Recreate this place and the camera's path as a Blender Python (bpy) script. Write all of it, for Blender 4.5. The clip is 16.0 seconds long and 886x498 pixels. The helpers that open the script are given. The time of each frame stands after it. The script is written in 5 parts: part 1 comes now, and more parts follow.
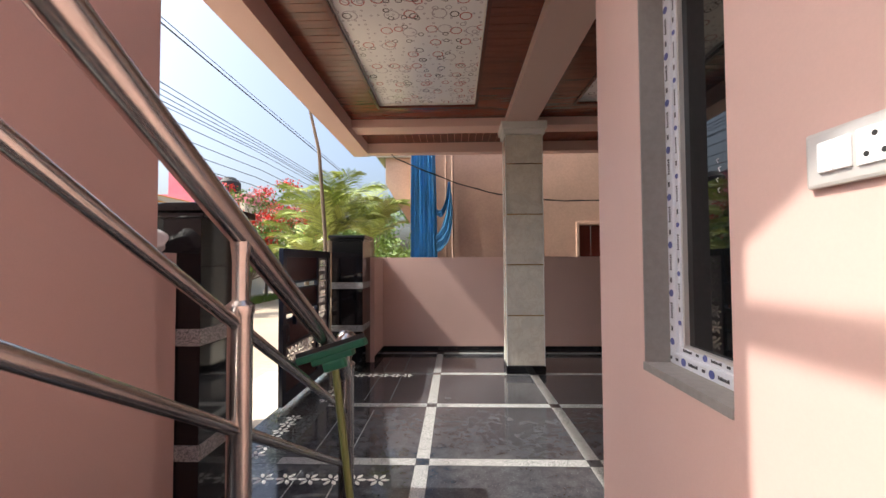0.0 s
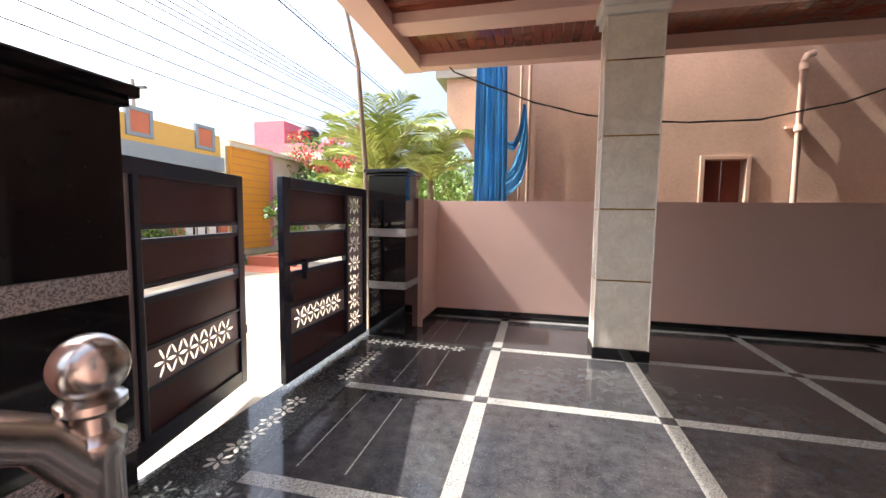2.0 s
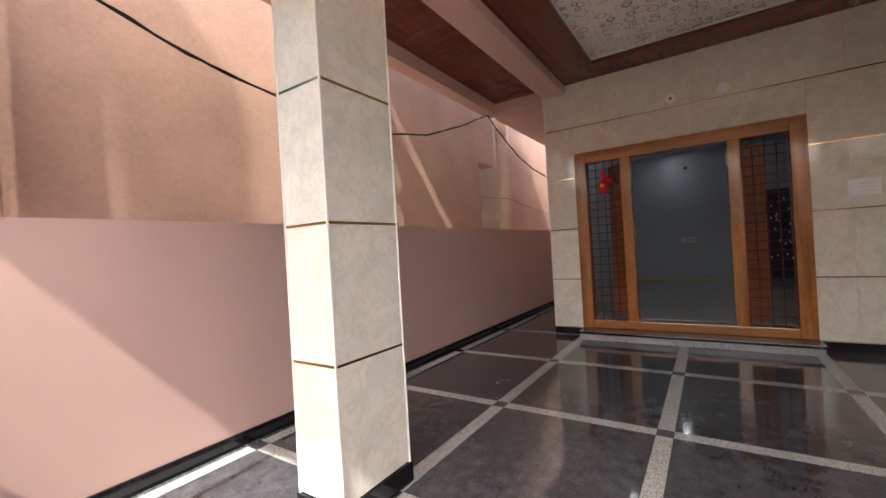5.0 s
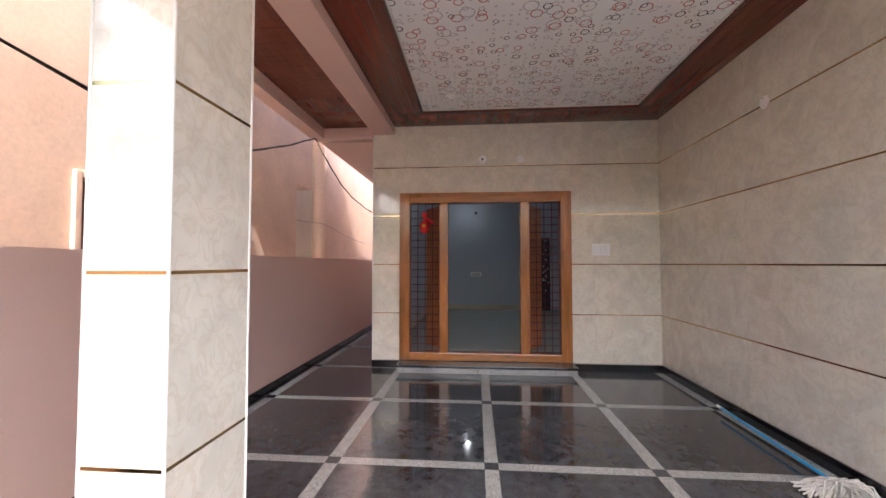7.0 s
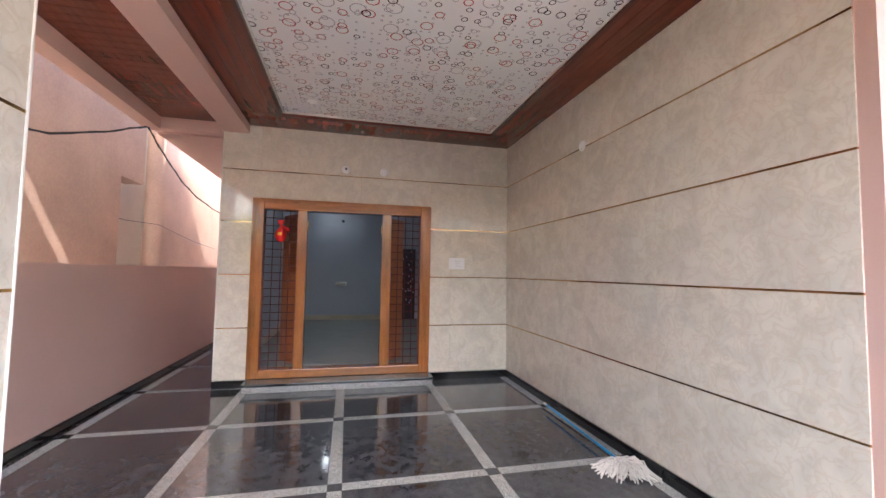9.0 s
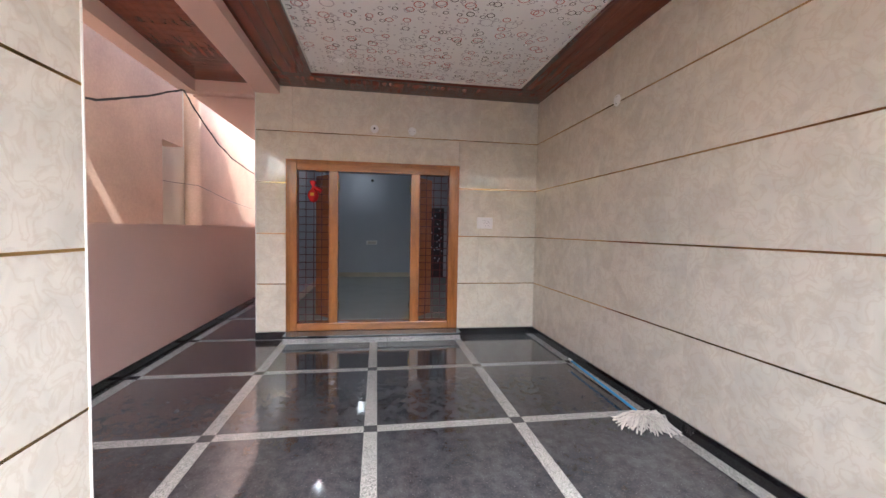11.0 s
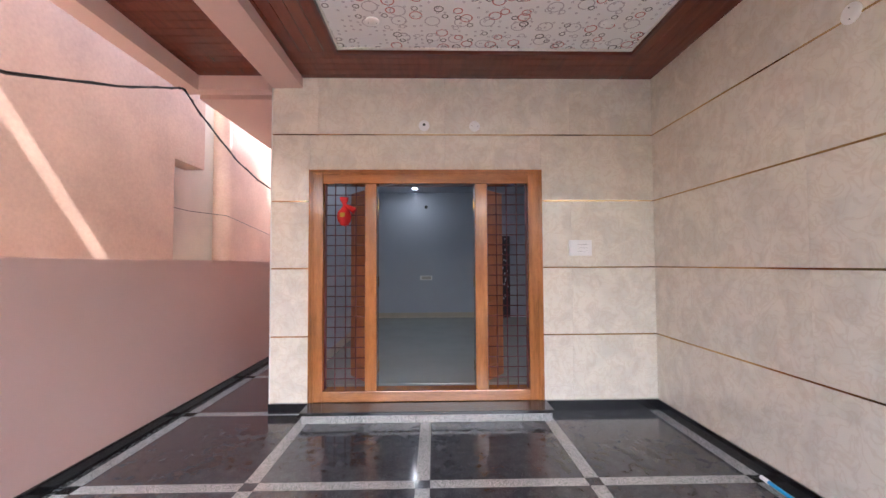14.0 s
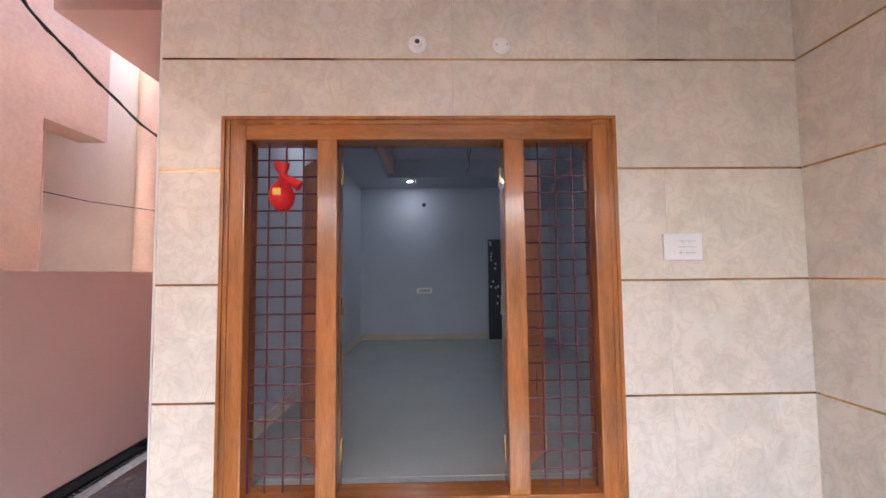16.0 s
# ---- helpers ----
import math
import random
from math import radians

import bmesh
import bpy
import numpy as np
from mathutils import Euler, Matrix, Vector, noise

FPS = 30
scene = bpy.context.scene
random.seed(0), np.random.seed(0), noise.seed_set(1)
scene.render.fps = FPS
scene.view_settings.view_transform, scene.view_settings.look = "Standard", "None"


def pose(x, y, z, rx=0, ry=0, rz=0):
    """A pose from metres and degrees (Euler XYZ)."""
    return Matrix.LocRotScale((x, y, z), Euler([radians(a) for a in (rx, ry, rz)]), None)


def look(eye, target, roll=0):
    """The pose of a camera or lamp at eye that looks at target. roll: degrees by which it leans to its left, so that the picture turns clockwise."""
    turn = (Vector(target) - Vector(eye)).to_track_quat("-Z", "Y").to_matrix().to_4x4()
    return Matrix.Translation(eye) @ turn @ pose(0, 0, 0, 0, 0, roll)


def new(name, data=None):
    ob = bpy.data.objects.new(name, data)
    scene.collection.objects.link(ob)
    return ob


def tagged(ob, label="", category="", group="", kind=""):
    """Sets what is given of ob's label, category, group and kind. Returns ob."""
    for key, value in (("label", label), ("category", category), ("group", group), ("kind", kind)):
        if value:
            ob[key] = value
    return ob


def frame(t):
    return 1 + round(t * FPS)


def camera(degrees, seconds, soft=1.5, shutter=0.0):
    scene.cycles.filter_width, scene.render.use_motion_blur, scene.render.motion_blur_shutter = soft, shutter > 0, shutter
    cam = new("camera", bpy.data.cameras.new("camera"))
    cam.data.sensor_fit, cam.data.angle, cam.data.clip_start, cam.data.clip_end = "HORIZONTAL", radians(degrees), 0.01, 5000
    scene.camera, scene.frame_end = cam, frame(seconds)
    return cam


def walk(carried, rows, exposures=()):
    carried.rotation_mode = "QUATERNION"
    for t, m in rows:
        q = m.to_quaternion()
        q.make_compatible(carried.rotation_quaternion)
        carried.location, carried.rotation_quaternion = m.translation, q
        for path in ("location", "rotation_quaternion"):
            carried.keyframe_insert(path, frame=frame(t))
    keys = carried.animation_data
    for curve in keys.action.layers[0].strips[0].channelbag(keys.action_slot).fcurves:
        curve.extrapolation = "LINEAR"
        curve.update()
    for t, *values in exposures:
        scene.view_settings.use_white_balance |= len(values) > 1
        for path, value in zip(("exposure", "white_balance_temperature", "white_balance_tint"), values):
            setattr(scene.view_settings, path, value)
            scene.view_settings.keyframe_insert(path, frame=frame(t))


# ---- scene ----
cam = camera(95.3, 16.0)
PATH = [
    (0, (0.353, 0.583, 1.353), (0.291, 2.581, 1.416), -0.3),
    (0.5, (0.399, 0.849, 1.366), (0.292, 2.845, 1.436), -0.4),
    (1, (0.424, 1.126, 1.333), (0.25, 3.118, 1.385), -0.0),
    (1.5, (0.399, 1.463, 1.285), (0.11, 3.442, 1.252), 0.8),
    (2, (0.451, 1.801, 1.236), (0.003, 3.743, 1.072), 0.8),
    (2.5, (0.332, 2.172, 1.206), (-0.214, 4.083, 0.983), -0.1),
    (3, (0.227, 2.626, 1.185), (-0.032, 4.607, 1.095), -1.3),
    (3.5, (0.045, 3.079, 1.204), (-0.075, 5.075, 1.167), 0.1),
    (4, (-0.129, 3.515, 1.193), (0.294, 5.469, 1.175), -2.2),
    (4.5, (-0.138, 3.897, 1.195), (1.12, 5.452, 1.195), -3.6),
    (4.7, (-0.169, 4.01, 1.161), (1.297, 5.37, 1.164), -3.6),
    (6.8, (-0.2, 4.581, 1.335), (1.782, 4.848, 1.384), 0.1),
    (7, (-0.22, 4.533, 1.34), (1.772, 4.696, 1.413), 0.0),
    (7.5, (-0.234, 4.491, 1.365), (1.762, 4.416, 1.466), 0.4),
    (8, (-0.247, 4.458, 1.365), (1.727, 4.165, 1.499), 0.7),
    (8.2, (-0.241, 4.41, 1.37), (1.722, 4.052, 1.511), 0.8),
    (10.3, (-0.296, 4.391, 1.429), (1.641, 3.902, 1.538), 1.0),
    (10.5, (-0.305, 4.406, 1.433), (1.645, 3.969, 1.513), 0.9),
    (11, (-0.31, 4.403, 1.406), (1.661, 4.08, 1.315), 1.0),
    (11.5, (-0.314, 4.414, 1.372), (1.655, 4.155, 1.131), 1.2),
    (12, (-0.244, 4.42, 1.345), (1.727, 4.235, 1.064), 1.2),
    (12.5, (0.051, 4.352, 1.347), (2.044, 4.259, 1.206), 0.9),
    (13, (0.408, 4.328, 1.349), (2.408, 4.29, 1.334), 0.3),
    (13.5, (0.8, 4.406, 1.367), (2.798, 4.34, 1.405), -0.1),
    (14, (1.189, 4.357, 1.369), (3.187, 4.313, 1.444), -0.3),
    (14.5, (1.595, 4.37, 1.355), (3.594, 4.343, 1.419), -0.1),
    (15, (2.003, 4.392, 1.367), (4.003, 4.353, 1.415), 0.1),
    (15.5, (2.394, 4.35, 1.379), (4.392, 4.32, 1.463), -0.2),
    (16, (2.763, 4.367, 1.384), (4.759, 4.319, 1.503), -0.6),
]
EXPOSURES = [(0, 1.2, 6100, 8), (1.5, 1.75, 6150, 8), (3.5, 1.85, 6050, 8), (4.5, 2.15, 6200, 9), (5.6, 2.6, 6050, 8), (7, 3.0, 5750, 7), (8, 3.2, 5600, 7), (10.5, 3.4, 5600, 5), (12, 3.1, 5650, 6), (13, 3.5, 5450, 7), (14.5, 3.95, 5500, 10), (16, 4.03, 5550, 11)]
walk(cam, [(t, look(eye, target, roll)) for t, eye, target, roll in PATH], EXPOSURES)

# ---- world, sun, exposure ----
SUN = Vector((1.0, 0.123, -1.22)).normalized()
world = bpy.data.worlds.new("world")
scene.world = world
world.use_nodes = True
wn = world.node_tree.nodes
sky = wn.new("ShaderNodeTexSky")
sky.sky_type = "NISHITA"
sky.sun_disc = False
sky.sun_elevation = math.asin(-SUN.z)
sky.sun_rotation = math.atan2(-SUN.x, -SUN.y)
sky.air_density, sky.dust_density, sky.ozone_density = 1.0, 8.0, 1.0
wn["Background"].inputs[1].default_value = 0.14
world.node_tree.links.new(sky.outputs[0], wn["Background"].inputs[0])
sun = new("sun", bpy.data.lights.new("sun", "SUN"))
sun.data.energy, sun.data.angle, sun.data.color = 2.8, radians(0.6), (1.0, 0.91, 0.79)
sun.matrix_world = look((-20, -2, 25), Vector((-20, -2, 25)) + SUN)


# ---- materials ----
def mat(name, base, rough=0.5, metal=0.0, var=0.12, scale=3.0, fine=60.0, bump=0.08, dist=0.004, coat=0.0, spec=0.5, island=False, rnd=0.0, stretch=(1, 1, 1)):
    """A surface with broad and fine variation of tone, gloss and relief."""
    m = bpy.data.materials.new(name)
    m.use_nodes = True
    n, l = m.node_tree.nodes, m.node_tree.links
    b = n["Principled BSDF"]
    tc, mp = n.new("ShaderNodeTexCoord"), n.new("ShaderNodeMapping")
    mp.inputs["Scale"].default_value = stretch
    l.new(tc.outputs["Object"], mp.inputs[0])
    n1, n2 = n.new("ShaderNodeTexNoise"), n.new("ShaderNodeTexNoise")
    n1.inputs["Scale"].default_value, n2.inputs["Scale"].default_value = scale, fine
    n1.inputs["Detail"].default_value, n2.inputs["Detail"].default_value = 5, 3
    l.new(mp.outputs[0], n1.inputs[0]), l.new(mp.outputs[0], n2.inputs[0])
    mx = n.new("ShaderNodeMix")
    mx.data_type = "FLOAT"
    mx.inputs[0].default_value = 0.35
    l.new(n1.outputs[0], mx.inputs[2]), l.new(n2.outputs[0], mx.inputs[3])
    ramp = n.new("ShaderNodeValToRGB")
    c = Vector(base[:3])
    ramp.color_ramp.elements[0].position, ramp.color_ramp.elements[1].position = 0.3, 0.7
    ramp.color_ramp.elements[0].color = (*(c * (1 - var)), 1)
    ramp.color_ramp.elements[1].color = (*(c * (1 + var)), 1)
    l.new(mx.outputs[0], ramp.inputs[0])
    out = ramp.outputs[0]
    if rnd:
        hs, oi, mr = n.new("ShaderNodeHueSaturation"), n.new("ShaderNodeNewGeometry" if island else "ShaderNodeObjectInfo"), n.new("ShaderNodeMapRange")
        mr.inputs[3].default_value, mr.inputs[4].default_value = 1 - rnd, 1 + rnd
        l.new(oi.outputs["Random Per Island" if island else "Random"], mr.inputs[0])
        l.new(mr.outputs[0], hs.inputs["Value"]), l.new(out, hs.inputs["Color"])
        out = hs.outputs[0]
    l.new(out, b.inputs["Base Color"])
    b.inputs["Metallic"].default_value = metal
    b.inputs["Specular IOR Level"].default_value = spec
    b.inputs["Coat Weight"].default_value = coat
    b.inputs["Coat Roughness"].default_value = 0.08
    rr = n.new("ShaderNodeMapRange")
    rr.inputs[3].default_value, rr.inputs[4].default_value = max(0.02, rough * 0.8), min(1, rough * 1.2)
    l.new(n1.outputs[0], rr.inputs[0]), l.new(rr.outputs[0], b.inputs["Roughness"])
    if bump:
        bp = n.new("ShaderNodeBump")
        bp.inputs["Strength"].default_value, bp.inputs["Distance"].default_value = bump, dist
        l.new(mx.outputs[0], bp.inputs["Height"]), l.new(bp.outputs[0], b.inputs["Normal"])
    return m


def speckled(name, dark, light, rough, scale, amount=0.5, patches=0.0):
    """Granite: crystals of two tones, from cell noise."""
    m = mat(name, dark, rough, bump=0)
    n, l = m.node_tree.nodes, m.node_tree.links
    b, tc = n["Principled BSDF"], n["Texture Coordinate"]
    v, nz = n.new("ShaderNodeTexVoronoi"), n.new("ShaderNodeTexNoise")
    v.inputs["Scale"].default_value = scale
    nz.inputs["Scale"].default_value, nz.inputs["Detail"].default_value = 2.2, 6
    l.new(tc.outputs["Object"], v.inputs["Vector"]), l.new(tc.outputs["Object"], nz.inputs["Vector"])
    bw, ad, r = n.new("ShaderNodeRGBToBW"), n.new("ShaderNodeMath"), n.new("ShaderNodeValToRGB")
    ad.operation = "MULTIPLY_ADD"
    ad.inputs[1].default_value = patches
    l.new(v.outputs["Color"], bw.inputs[0]), l.new(nz.outputs[0], ad.inputs[0]), l.new(bw.outputs[0], ad.inputs[2])
    e = r.color_ramp.elements
    e[0].position, e[1].position = amount + patches * 0.5 - 0.12, amount + patches * 0.5 + 0.2
    e[0].color, e[1].color = (*dark, 1), (*light, 1)
    l.new(ad.outputs[0], r.inputs[0]), l.new(r.outputs[0], b.inputs["Base Color"])
    return m


def cloudy_granite(name, dark, light, rough):
    """Polished dark granite: soft clouds, blotches of a few centimetres and sparse pale crystals."""
    m = mat(name, dark, rough, bump=0)
    n, l = m.node_tree.nodes, m.node_tree.links
    b, tc = n["Principled BSDF"], n["Texture Coordinate"]
    total = None
    for scale, detail, weight in ((1.7, 3, 0.35), (13.0, 6, 0.4), (75.0, 4, 0.25)):
        nz, ad = n.new("ShaderNodeTexNoise"), n.new("ShaderNodeMath")
        nz.inputs["Scale"].default_value, nz.inputs["Detail"].default_value, nz.inputs["Roughness"].default_value = scale, detail, 0.62
        ad.operation = "MULTIPLY_ADD"
        ad.inputs[1].default_value, ad.inputs[2].default_value = weight, 0.0
        l.new(tc.outputs["Object"], nz.inputs["Vector"]), l.new(nz.outputs[0], ad.inputs[0])
        if total:
            l.new(total, ad.inputs[2])
        total = ad.outputs[0]
    r = n.new("ShaderNodeValToRGB")
    e = r.color_ramp.elements
    e[0].position, e[1].position = 0.4, 0.62
    e[0].color, e[1].color = (*dark, 1), (*light, 1)
    v, lt, mx = n.new("ShaderNodeTexVoronoi"), n.new("ShaderNodeMath"), n.new("ShaderNodeMix")
    v.inputs["Scale"].default_value = 60
    lt.operation, lt.inputs[1].default_value = "LESS_THAN", 0.11
    mx.data_type = "RGBA"
    mx.inputs[7].default_value = (*(Vector(light) * 2.0), 1)
    l.new(tc.outputs["Object"], v.inputs["Vector"]), l.new(v.outputs["Distance"], lt.inputs[0])
    l.new(total, r.inputs[0]), l.new(r.outputs[0], mx.inputs[6]), l.new(lt.outputs[0], mx.inputs[0]), l.new(mx.outputs[2], b.inputs["Base Color"])
    return m


def marble_tile(name, base, vein):
    """Glazed beige tile with faint clouded veins, each tile cut from another place of the pattern."""
    m = mat(name, base, 0.075, var=0.05, bump=0)
    n, l = m.node_tree.nodes, m.node_tree.links
    b, tc, oi = n["Principled BSDF"], n["Texture Coordinate"], n.new("ShaderNodeObjectInfo")
    off, sc = n.new("ShaderNodeVectorMath"), n.new("ShaderNodeVectorMath")
    sc.operation, off.operation = "SCALE", "ADD"
    sc.inputs[0].default_value = (7.0, 5.0, 3.0)
    l.new(oi.outputs["Random"], sc.inputs["Scale"]), l.new(sc.outputs[0], off.inputs[0]), l.new(tc.outputs["Object"], off.inputs[1])
    nz, nb = n.new("ShaderNodeTexNoise"), n.new("ShaderNodeTexNoise")
    nz.inputs["Scale"].default_value, nz.inputs["Detail"].default_value, nz.inputs["Distortion"].default_value = 4.0, 6, 1.2
    nb.inputs["Scale"].default_value, nb.inputs["Detail"].default_value, nb.inputs["Distortion"].default_value = 9.0, 7, 1.4
    l.new(off.outputs[0], nz.inputs["Vector"]), l.new(off.outputs[0], nb.inputs["Vector"])
    r, r2, mx = n.new("ShaderNodeValToRGB"), n.new("ShaderNodeValToRGB"), n.new("ShaderNodeMix")
    c = Vector(base)
    e = r.color_ramp.elements
    e[0].position, e[1].position = 0.38, 0.6
    e[0].color, e[1].color = (*(c * 0.92), 1), (*(c * 1.05), 1)
    r2.color_ramp.elements[0].position, r2.color_ramp.elements[1].position = 0.44, 0.5
    r2.color_ramp.elements[0].color, r2.color_ramp.elements[1].color = (0, 0, 0, 1), (1, 1, 1, 1)
    k = r2.color_ramp.elements.new(0.56)
    k.color = (0, 0, 0, 1)
    mx.data_type = "RGBA"
    fac = n.new("ShaderNodeMath")
    fac.operation = "MULTIPLY"
    fac.inputs[1].default_value = 0.3
    l.new(nb.outputs[0], r2.inputs[0]), l.new(r2.outputs[0], fac.inputs[0]), l.new(fac.outputs[0], mx.inputs[0])
    mx.inputs[7].default_value = (*vein, 1)
    l.new(nz.outputs[0], r.inputs[0]), l.new(r.outputs[0], mx.inputs[6]), l.new(mx.outputs[2], b.inputs["Base Color"])
    b.inputs["Coat Weight"].default_value = 0.4
    return m


def ring_print(name):
    """Glossy white ceiling sheet printed with red, grey and black rings of several sizes."""
    m = mat(name, (0.86, 0.85, 0.86), 0.12, var=0.03, bump=0)
    n, l = m.node_tree.nodes, m.node_tree.links
    b, tc = n["Principled BSDF"], n["Texture Coordinate"]
    out = n["Color Ramp"].outputs[0]
    RED_INK, BLACK_INK, PALE_INK = (0.45, 0.11, 0.11, 1), (0.05, 0.035, 0.04, 1), (0.5, 0.46, 0.5, 1)
    layers = ((4.6, 0.25, 0.02, PALE_INK, PALE_INK), (5.2, 0.225, 0.022, RED_INK, RED_INK), (6.1, 0.19, 0.026, BLACK_INK, RED_INK), (9.5, 0.2, 0.035, BLACK_INK, PALE_INK), (17.0, 0.12, 0.06, PALE_INK, PALE_INK))
    for k, (scale, radius, width, ink, other) in enumerate(layers):
        mp = n.new("ShaderNodeMapping")
        mp.inputs["Location"].default_value = (3.1 * k, 1.7 * k, 0)
        mp.inputs["Scale"].default_value = (1, 1, 0)
        v = n.new("ShaderNodeTexVoronoi")
        v.voronoi_dimensions = "2D"
        v.inputs["Scale"].default_value, v.inputs["Randomness"].default_value = scale, 0.5
        sub, ab, lt = n.new("ShaderNodeMath"), n.new("ShaderNodeMath"), n.new("ShaderNodeMath")
        sub.operation, ab.operation, lt.operation = "SUBTRACT", "ABSOLUTE", "LESS_THAN"
        sub.inputs[1].default_value, lt.inputs[1].default_value = radius, width
        sep, pick, mask = n.new("ShaderNodeSeparateColor"), n.new("ShaderNodeValToRGB"), n.new("ShaderNodeMath")
        some = n.new("ShaderNodeMath")
        some.operation, some.inputs[1].default_value = "LESS_THAN", 0.46
        mask.operation = "MULTIPLY"
        pick.color_ramp.interpolation = "CONSTANT"
        pick.color_ramp.elements[0].color, pick.color_ramp.elements[1].color = ink, other
        pick.color_ramp.elements[1].position = 0.5
        l.new(tc.outputs["Object"], mp.inputs[0]), l.new(mp.outputs[0], v.inputs["Vector"])
        l.new(v.outputs["Distance"], sub.inputs[0]), l.new(sub.outputs[0], ab.inputs[0]), l.new(ab.outputs[0], lt.inputs[0])
        l.new(v.outputs["Color"], sep.inputs[0]), l.new(sep.outputs[0], pick.inputs[0]), l.new(sep.outputs[1], some.inputs[0])
        l.new(lt.outputs[0], mask.inputs[0]), l.new(some.outputs[0], mask.inputs[1])
        mx = n.new("ShaderNodeMix")
        mx.data_type = "RGBA"
        l.new(mask.outputs[0], mx.inputs[0]), l.new(out, mx.inputs[6]), l.new(pick.outputs[0], mx.inputs[7])
        out = mx.outputs[2]
    l.new(out, b.inputs["Base Color"])
    return m


def glass(name, tint=(1, 1, 1), rough=0.0):
    m = bpy.data.materials.new(name)
    m.use_nodes = True
    b = m.node_tree.nodes["Principled BSDF"]
    b.inputs["Base Color"].default_value = (*tint, 1)
    b.inputs["Transmission Weight"].default_value, b.inputs["Roughness"].default_value = 1, rough
    return m


def lamp_glow(name, strength):
    m = bpy.data.materials.new(name)
    m.use_nodes = True
    b = m.node_tree.nodes["Principled BSDF"]
    b.inputs["Emission Color"].default_value = (1, 0.97, 0.92, 1)
    b.inputs["Emission Strength"].default_value = strength
    return m


PINK = mat("pink_paint", (0.68, 0.472, 0.415), 0.55, var=0.04, scale=1.5, fine=160, bump=0.1, dist=0.002)
PINK_ROUGH = mat("pink_rough_plaster", (0.54, 0.375, 0.29), 0.85, var=0.16, scale=2.0, fine=35, bump=0.5, dist=0.012)
GREY_RENDER = mat("grey_cement", (0.3, 0.28, 0.26), 0.9, var=0.18, scale=3, fine=50, bump=0.4, dist=0.006)
SLAB = cloudy_granite("black_granite", (0.026, 0.027, 0.034), (0.085, 0.086, 0.094), 0.09)
BLACK = speckled("polished_black_granite", (0.007, 0.007, 0.009), (0.016, 0.016, 0.019), 0.06, 160, 0.8)
STRIP = speckled("white_granite", (0.16, 0.165, 0.17), (0.44, 0.44, 0.43), 0.2, 230, 0.4)
GREYSLAB = speckled("grey_granite", (0.05, 0.058, 0.062), (0.16, 0.17, 0.17), 0.14, 120, 0.6)
INLAY = mat("white_inlay", (0.68, 0.67, 0.63), 0.3, var=0.12, bump=0)
TILE = marble_tile("beige_marble_tile", (0.78, 0.74, 0.65), (0.57, 0.47, 0.35))
GROUT = mat("tile_bed", (0.42, 0.39, 0.34), 0.8)
GOLD = mat("gold_strip", (0.62, 0.42, 0.17), 0.12, 1.0, var=0.15, bump=0)
WHITE_BEAD = mat("white_bead", (0.75, 0.74, 0.7), 0.35, var=0.04)
BROWN = mat("brown_ceiling_plank", (0.15, 0.032, 0.016), 0.2, var=0.3, scale=3, fine=40, bump=0.05, stretch=(1, 8, 1), rnd=0.12, island=True)
DARKTRIM = mat("dark_brown_trim", (0.11, 0.026, 0.015), 0.25, var=0.15)
RINGS = ring_print("ring_print_sheet")
TEAK = mat("varnished_teak", (0.37, 0.14, 0.03), 0.25, var=0.45, scale=2.5, fine=30, bump=0.05, coat=0.4, stretch=(6, 6, 0.6))
TEAK_H = mat("varnished_teak_rail", (0.37, 0.14, 0.03), 0.25, var=0.45, scale=2.5, fine=30, bump=0.05, coat=0.4, stretch=(6, 0.6, 6))
DARKWOOD = mat("dark_teak_door", (0.42, 0.14, 0.045), 0.3, var=0.25, scale=3, fine=30, coat=0.3, stretch=(6, 6, 0.6))
GRILL = mat("maroon_grill_paint", (0.1, 0.012, 0.018), 0.35)
NAVY = mat("navy_gate_paint", (0.012, 0.018, 0.04), 0.3, var=0.2, bump=0.03)
MAROON = mat("maroon_sheet", (0.055, 0.01, 0.012), 0.3, var=0.2, bump=0.03)
GATEGREY = mat("grey_gate_sheet", (0.4, 0.345, 0.345), 0.4, var=0.08, bump=0.03)
STEEL = mat("stainless_steel", (0.55, 0.52, 0.49), 0.24, 1.0, var=0.15, scale=6, fine=120, bump=0.04, dist=0.001)
DULL = mat("dull_iron", (0.1, 0.1, 0.11), 0.45, 0.8)
GREEN = mat("green_plastic", (0.015, 0.11, 0.06), 0.4)
GREENSTICK = mat("olive_stick", (0.16, 0.19, 0.06), 0.45)
RUBBER = mat("black_rubber", (0.02, 0.02, 0.02), 0.6)
BLUE = mat("blue_handle", (0.02, 0.3, 0.62), 0.3)
COTTON = mat("grey_cotton", (0.6, 0.57, 0.54), 0.95, var=0.2, rnd=0.2, island=True)
WHITE = mat("white_plastic", (0.9, 0.9, 0.9), 0.3, var=0.03, bump=0)
SILVER = mat("silver_plastic", (0.6, 0.58, 0.55), 0.3, 0.3, var=0.05)
UPVC = mat("white_window_frame", (0.72, 0.74, 0.78), 0.3, var=0.03)
FILMBLUE = mat("blue_print", (0.1, 0.12, 0.35), 0.4)
DARKGLASS = mat("tinted_glass", (0.008, 0.009, 0.01), 0.02, spec=0.7, var=0.05, bump=0)
ROOMWALL = mat("pale_grey_paint", (0.5, 0.53, 0.6), 0.5, var=0.03, bump=0.04)
ROOMFLOOR = mat("glossy_vitrified_tile", (0.38, 0.39, 0.37), 0.1, var=0.06, bump=0)
CREAM = mat("cream_skirting", (0.55, 0.48, 0.38), 0.3)
